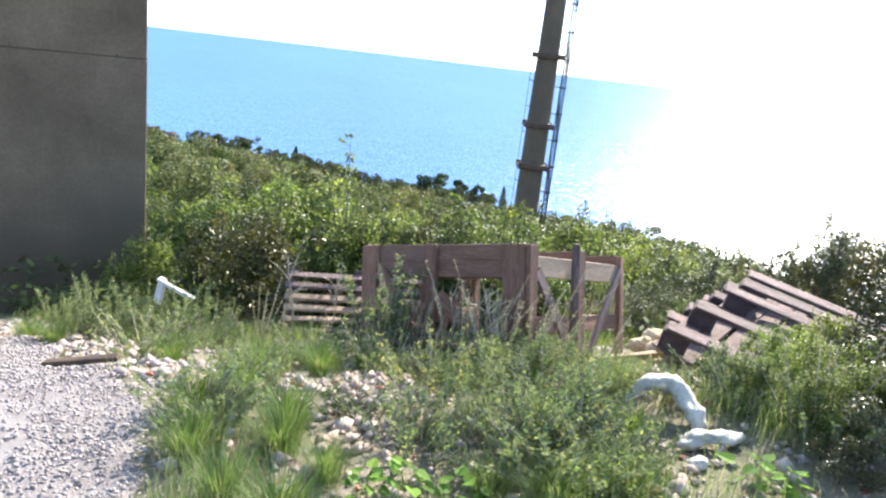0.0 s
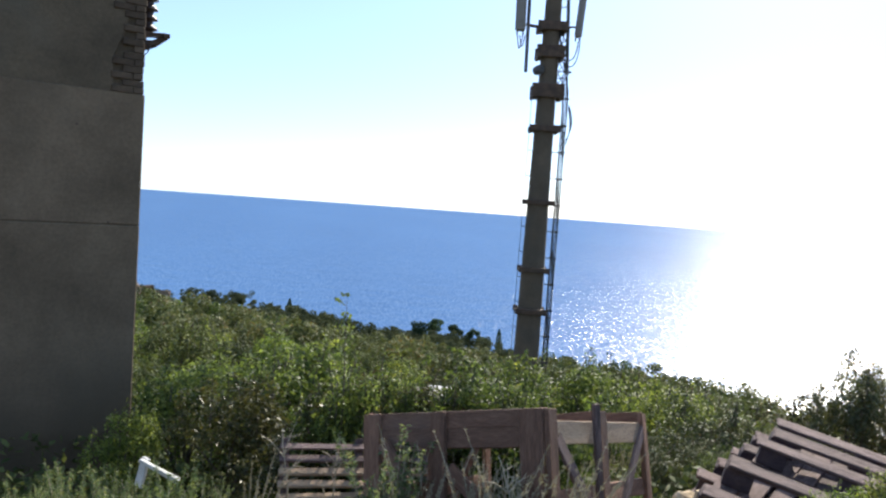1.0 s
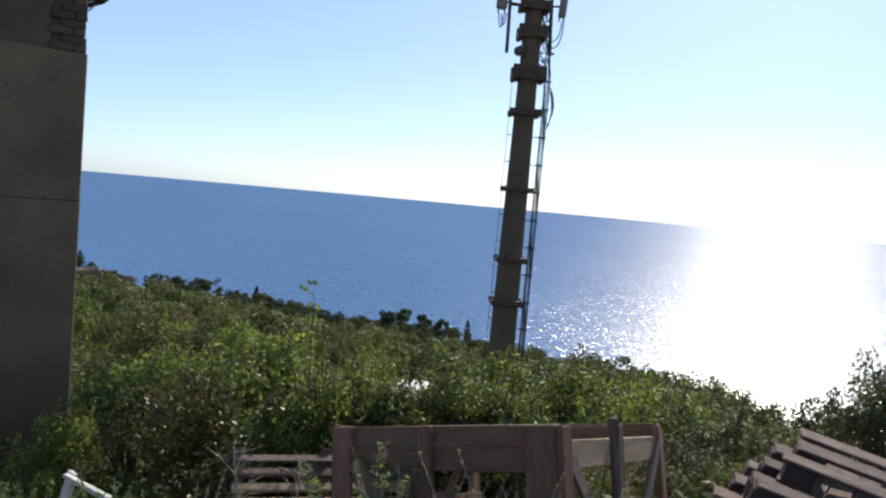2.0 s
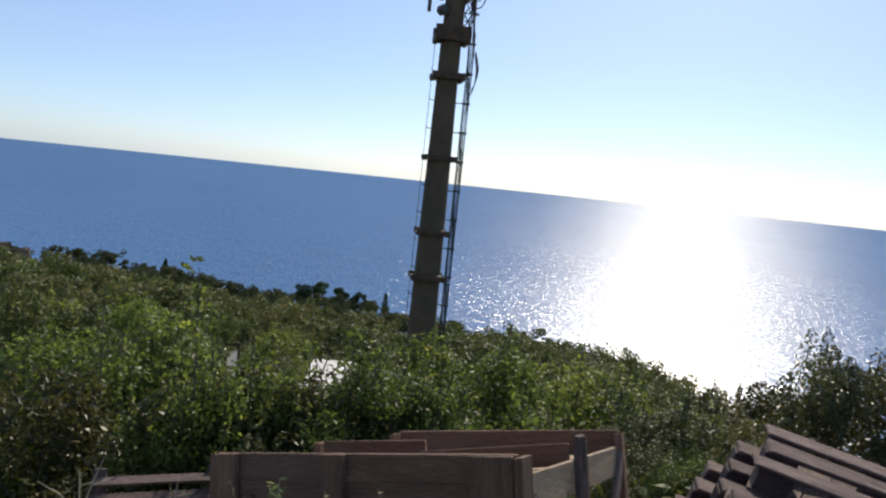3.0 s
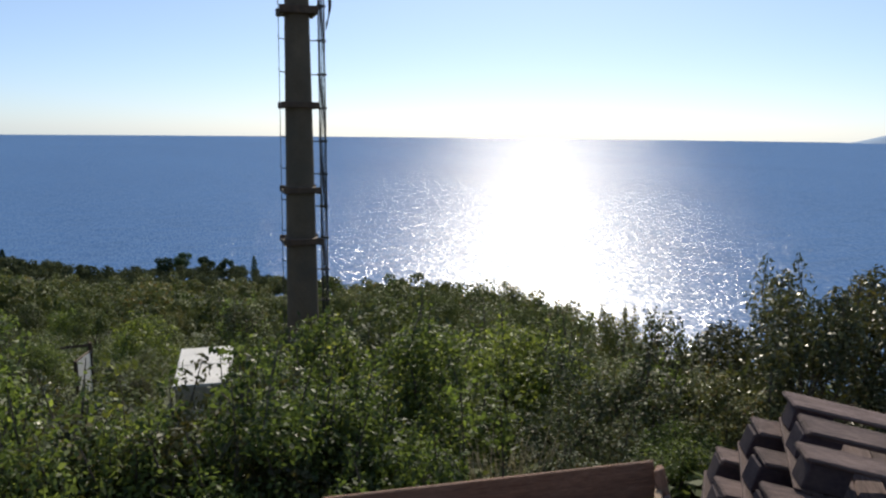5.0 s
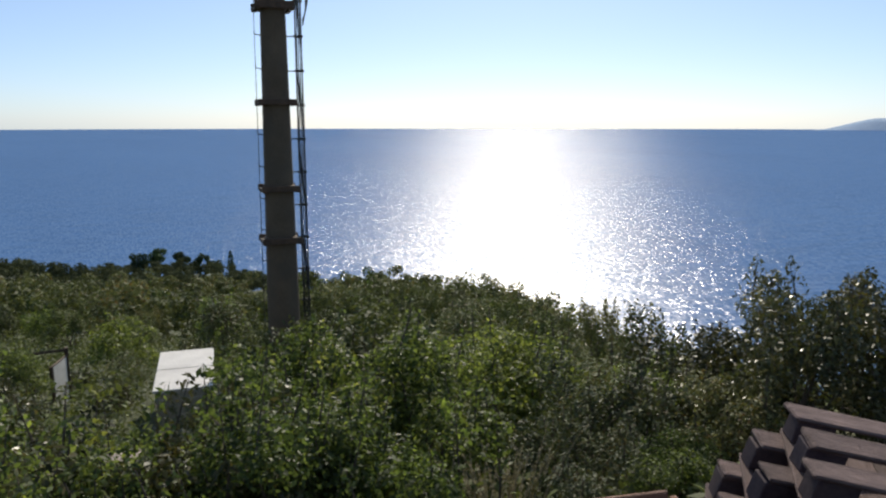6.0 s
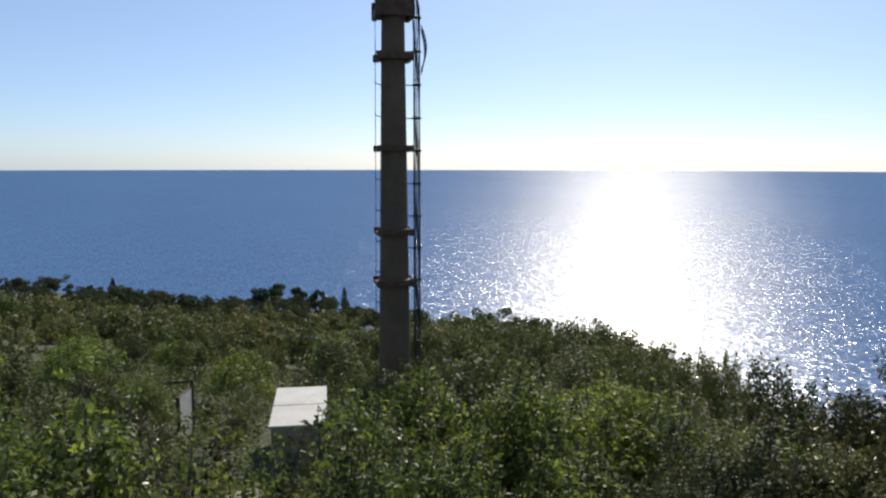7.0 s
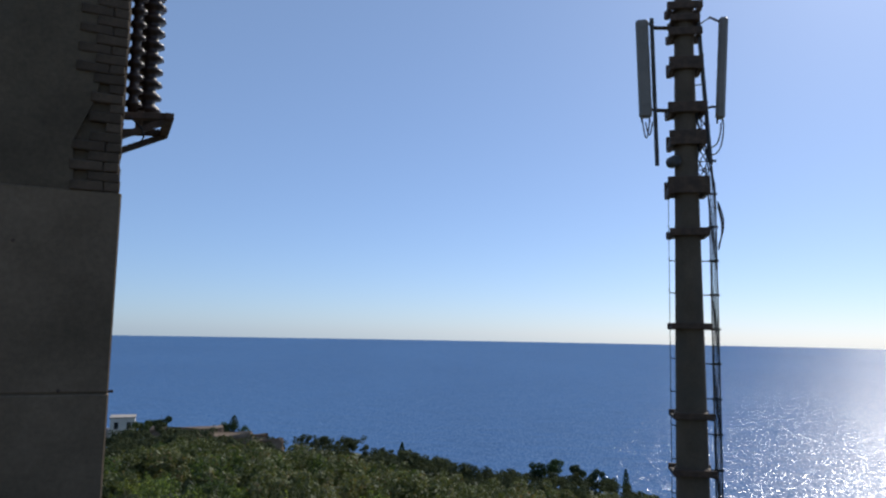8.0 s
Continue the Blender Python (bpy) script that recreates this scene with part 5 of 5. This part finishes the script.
def plant_weeds():
    rng = random.Random(15)
    kinds = [weed(200, 0.75, 26, HERB, "tall_weed", "feathery grey-green weed tuft", 0.05, 0.28), weed(201, 0.6, 30, HERB, "tall_weed", "feathery grey-green weed tuft", 0.04, 0.22),
             tuft(202, 0.26, 620), weed(203, 0.8, 12, STRAW, "dry_weed", "dry brown seeded weed stalks", 0.02, 0.3, lean=0.35),
             weed(204, 0.30, 40, HERB, "low_weed", "low bushy grey-green weed on stony soil", 0.03, 0.42, lean=0.7)]
    spots = ((0.25, 3.35, 0), (0.6, 3.75, 0), (0.95, 3.5, 1), (0.35, 4.0, 0), (0.78, 3.95, 1), (0.05, 3.9, 1), (0.95, 2.9, 1), (0.5, 2.85, 0), (0.7, 3.2, 0), (0.25, 2.95, 1),
             (-0.1, 4.55, 3), (0.2, 4.3, 3), (0.5, 4.2, 3), (0.05, 4.75, 3), (0.3, 4.6, 3), (0.62, 4.45, 3), (-0.3, 4.85, 3), (0.45, 4.5, 3), (-0.95, 4.1, 2), (-0.65, 3.95, 2), (-0.35, 4.6, 0), (-0.9, 2.55, 2), (-0.7, 2.3, 2), (-0.55, 2.65, 2), (-0.8, 2.05, 2),
             (-2.95, 5.2, 0), (-2.6, 5.1, 0), (-3.2, 5.3, 2), (-2.75, 4.8, 2), (-2.45, 5.3, 0), (2.15, 3.9, 2), (2.45, 3.8, 2), (2.65, 3.6, 0), (2.3, 3.5, 0), (2.75, 3.95, 2),
             (2.9, 3.5, 1), (2.5, 3.3, 1), (1.85, 3.1, 3), (-1.5, 5.6, 3), (1.7, 7.2, 2), (1.2, 7.4, 1), (1.9, 2.8, 1), (2.2, 2.9, 0), (-3.5, 4.9, 2), (3.2, 3.8, 1),
             (2.2, 7.7, 2), (2.7, 7.9, 2), (0.75, 7.2, 2), (0.95, 4.3, 3), (-1.7, 4.3, 2), (-2.6, 5.85, 0), (-2.4, 5.9, 1), (-2.75, 6.0, 1), (-2.2, 5.85, 0), (-1.95, 6.05, 1), (-3.0, 5.7, 0), (-0.5, 2.2, 2), (-0.35, 2.5, 2), (-0.65, 2.9, 2), (0.8, 2.5, 2), (1.0, 2.4, 2), (0.6, 2.4, 2), (0.3, 2.5, 2), (-0.75, 4.35, 2),
             (-0.45, 4.2, 2), (-1.15, 4.3, 2), (-0.9, 3.2, 2), (-1.05, 3.0, 2), (0.9, 3.1, 2), (1.1, 3.3, 2), (1.15, 2.75, 2), (2.0, 3.4, 2), (2.6, 3.1, 2), (2.3, 3.1, 2), (1.0, 3.7, 2), (0.45, 3.55, 2), (0.15, 3.6, 2), (2.85, 3.1, 2))
    for x, y, k in spots:
        if 0.93 < x < 1.6 and 2.35 < y < 3.45:
            continue
        planted(kinds[k], x + rng.uniform(-0.05, 0.05), y + rng.uniform(-0.05, 0.05), rng.uniform(0.7, 1.0) * (0.72 if k < 2 and x < -1.8 else 0.52 if k < 2 and -0.2 < x < 1.3 else 0.5 if k < 2 and x > 1.6 else 1.0), rng, 0.0, rng.uniform(1.0, 1.3))
    # low weeds in loose drifts between the taller ones, and dry stalks on the bank behind the crate
    for cx, cy, wide, n in ((0.55, 2.95, 0.40, 15), (-0.15, 4.0, 0.6, 9), (1.7, 3.3, 0.45, 10), (-0.8, 2.9, 0.4, 5), (-2.2, 5.2, 0.5, 8), (0.6, 3.9, 0.4, 5)):
        for _ in range(n):
            x, y = rng.gauss(cx, wide), rng.gauss(cy, wide * 0.8)
            if float(on_gravel(x, y)) < -0.06 and y < 4.6 + 1.2 * (x < -0.8) and y > 1.9 and not (0.9 < x < 1.5 and 2.4 < y < 3.45):
                planted(kinds[4], x, y, rng.uniform(0.55, 1.0), rng, 0.0, rng.uniform(1.0, 1.5))
    for x, y in ((1.95, 8.55), (2.1, 8.8), (1.82, 8.35), (2.22, 8.6), (2.0, 8.25), (1.7, 8.6)):
        planted(kinds[3], x, y, rng.uniform(0.9, 1.15), rng, 0.0, 1.2)
    for p in kinds:
        away(p)
    b = broad_plant(300, "broad_leaved_plant", "bright green broad-leaved plant in grass")
    for x, y, s in ((-0.05, 2.42, 1.0), (0.15, 2.36, 0.9), (-0.2, 2.35, 0.8), (1.35, 2.55, 1.0), (1.45, 2.5, 0.8), (0.72, 3.3, 0.9)):
        planted(b, x, y, s * 0.55, rng, -0.02)
    away(b)


plant_weeds()


# ---- loose things on the ground ----
def lump(name, path, radius, mat, label, category, seed, flat=0.8, rough=0.25):
    """A crumpled sack or lump of foam along a bent path."""
    rng = random.Random(seed)
    bm = bmesh.new()
    n = 34
    pts = [Vector(p) for p in path]
    line, rad = [], []
    for i in range(n + 1):
        k = i / n * (len(pts) - 1)
        j = min(int(k), len(pts) - 2)
        line.append(pts[j].lerp(pts[j + 1], k - j))
        rad.append(max(0.012, radius * math.sin(math.pi * (0.06 + 0.88 * i / n)) ** 0.45))
    tube(bm, line, rad, 26)
    off = Vector((seed * 1.7, seed * 0.9, 0))
    for v in bm.verts:
        k = noise.noise(v.co * 11 + off) * rough + noise.noise(v.co * 30 + off) * rough * 0.6 + noise.noise(v.co * 70 + off) * rough * 0.25
        c = min(line, key=lambda p: (p - v.co).length)
        d = v.co - c
        d.z *= flat
        v.co = c + d * (1 + 1.6 * k)
    ob = part(name, bm, mat, None, "", True)
    return tagged(ob, label, category)


def g(x, y, up=0.0):
    return (x, y, height_at(x, y) + up)


lump("plastic_sack", (g(0.99, 3.34, 0.02), g(1.09, 3.36, 0.14), g(1.20, 3.30, 0.15), g(1.275, 3.15, 0.07), g(1.27, 3.03, 0.0)), 0.052, SACKING, "crumpled white woven plastic sack on the weeds", "sack", 1, 0.9, 0.42)
lump("plastic_sack", (g(1.12, 2.90, 0.03), g(1.26, 2.91, 0.05), g(1.42, 2.93, 0.04)), 0.05, SACKING, "flattened dirty white plastic sack on the ground", "sack", 2, 0.6, 0.4)
lump("plastic_sack", (g(1.13, 2.74, 0.02), g(1.21, 2.73, 0.03)), 0.035, SACKING, "small scrap of white plastic sacking", "sack", 3, 0.5, 0.4)
for i, (x, y, r) in enumerate(((1.80, 5.95, 0.10), (1.93, 6.02, 0.11), (2.02, 5.85, 0.09), (1.86, 5.78, 0.07), (2.08, 6.15, 0.08))):
    lump("foam_lump", (g(x - r, y, 0.06 + 0.05 * (i % 3)), g(x, y + 0.03, 0.12 + 0.06 * (i % 3)), g(x + r, y - 0.02, 0.05)), r * 0.8, FOAM, "yellowed lump of old foam beside the pallets", "foam", 10 + i, 0.8, 0.3)


def loose_board(a, b, wide, thick, mat, label, seed):
    ob = board("loose_board", a, b, wide, thick, (0, 0, 1), mat, None, random.Random(seed))
    tagged(ob, label, "board", "loose boards")


loose_board(g(1.35, 5.35, 0.05), g(1.78, 5.50, 0.09), 0.05, 0.03, LATH, "pale split lath lying on the ground", 1)
loose_board(g(1.38, 5.25, 0.03), g(1.70, 5.50, 0.05), 0.04, 0.025, LATH, "pale split lath lying on the ground", 2)
loose_board(g(1.72, 5.45, 0.03), g(2.15, 5.20, 0.08), 0.06, 0.03, LATH, "pale split lath lying on the ground", 3)
loose_board((-2.57, 6.22, -0.72), (-2.53, 6.26, -0.48), 0.12, 0.03, WHITE, "white painted board end standing in weeds", 5)
loose_board((-2.55, 6.17, -0.47), (-2.20, 6.12, -0.60), 0.045, 0.03, WHITE, "white painted lath lying across weeds", 6)
loose_board(g(-2.1, 3.55, 0.05), g(-1.72, 3.62, 0.08), 0.05, 0.03, RUST, "dark weathered stick on rubble", 7)


def dry_sapling(x, y, height, seed):
    """A bare twiggy sapling."""
    rng = random.Random(seed)
    t = thing("dry_sapling", Matrix.Translation(g(x, y, -0.05)), "bare grey twiggy sapling beside the rack", "sapling")
    bm = bmesh.new()
    top = Vector((rng.uniform(-0.1, 0.1), 0.05, height))
    tube(bm, ((0, 0, 0), top * 0.5 + Vector((0.03, 0, 0)), top), [0.011, 0.007, 0.002], 5)
    part("stem", bm, DRY, t)
    for k in range(12):
        u = rng.uniform(0.2, 0.95)
        a = top * u
        d = Vector((rng.uniform(-1, 1), rng.uniform(-0.6, 0.6), rng.uniform(0.3, 0.9))).normalized() * height * rng.uniform(0.15, 0.4)
        bm = bmesh.new()
        tube(bm, (a, a + d * 0.5 + Vector((0, 0, 0.02)), a + d), [0.006, 0.004, 0.001], 4)
        tube(bm, (a + d * 0.5, a + d * 0.5 + Vector((d.z, d.y, abs(d.x))) * 0.5), [0.003, 0.001], 4)
        part("twig", bm, DRY, t)


dry_sapling(-1.18, 5.55, 0.74, 1)
dry_sapling(-0.95, 5.75, 0.6, 2)
dry_sapling(0.35, 4.15, 0.5, 3)


def tall_shoot(x, y, top, seed):
    """One long leafy shoot that stands above the shrubs."""
    rng = np.random.default_rng(seed)
    z = height_at(x, y)
    h = top - z
    t = thing("leafy_shoot", Matrix.Translation((x, y, z)), "single tall leafy green shoot above the shrubs", "shrub")
    bm = bmesh.new()
    tube(bm, ((0, 0, -0.1), (0.03, 0.0, h * 0.5), (0.0, 0.02, h * 0.97)), [0.012, 0.008, 0.002], 5)
    pts, out = [], []
    for k in range(11):
        u = 0.55 + 0.44 * k / 10
        a = rng.uniform(0, math.tau)
        d = Vector((math.cos(a) * 0.8, math.sin(a) * 0.8, rng.uniform(0.1, 0.9)))
        ln = rng.uniform(0.10, 0.20)
        p = Vector((0.0, 0.01, h * u))
        tube(bm, (p, p + d * ln), [0.003, 0.001], 4, False)
        for j in range(10):
            q = p + d * ln * (0.25 + 0.085 * j)
            s = Vector((-d.y, d.x, 0)) * (0.03 if j % 2 else -0.03)
            pts.append(q + s)
            out.append(Vector(rng.normal(size=3)))
    part("trunk", bm, BARK, t)
    v, f = leaves(rng, np.array(pts), np.array(out), 0.058, 0.028)
    raw("crown", v, f, LEAF, t)


tall_shoot(-1.07, 7.2, 0.90, 1)
tall_shoot(-0.55, 7.9, 0.25, 2)
tall_shoot(-2.0, 8.3, 0.35, 3)
tall_shoot(0.7, 8.6, 0.05, 4)
tall_shoot(0.02, 7.75, 0.34, 5)
tall_shoot(0.14, 8.2, 0.20, 6)
tall_shoot(-0.30, 7.9, 0.16, 7)


def shoot_thicket():
    """Slender upright shoots that rise out of the shrubs behind the crate."""
    rng = random.Random(58)
    for k in range(34):
        y = rng.uniform(7.5, 11.5)
        az = rng.uniform(-19, 27)
        x = -0.15 + (y - 3.9) * math.tan(radians(az))
        low = 24.0 if -6.0 < az < 3.2 else 21.5 if az < -6.0 and az > -11.0 else 15.5 + 0.12 * max(az, 0)
        top = 1.62 - math.hypot(x + 0.15, y - 3.9) * math.tan(radians(rng.uniform(low, low + 6.0)))
        if top - height_at(x, y) > 0.6:
            tall_shoot(x, y, top, 60 + k)


shoot_thicket()
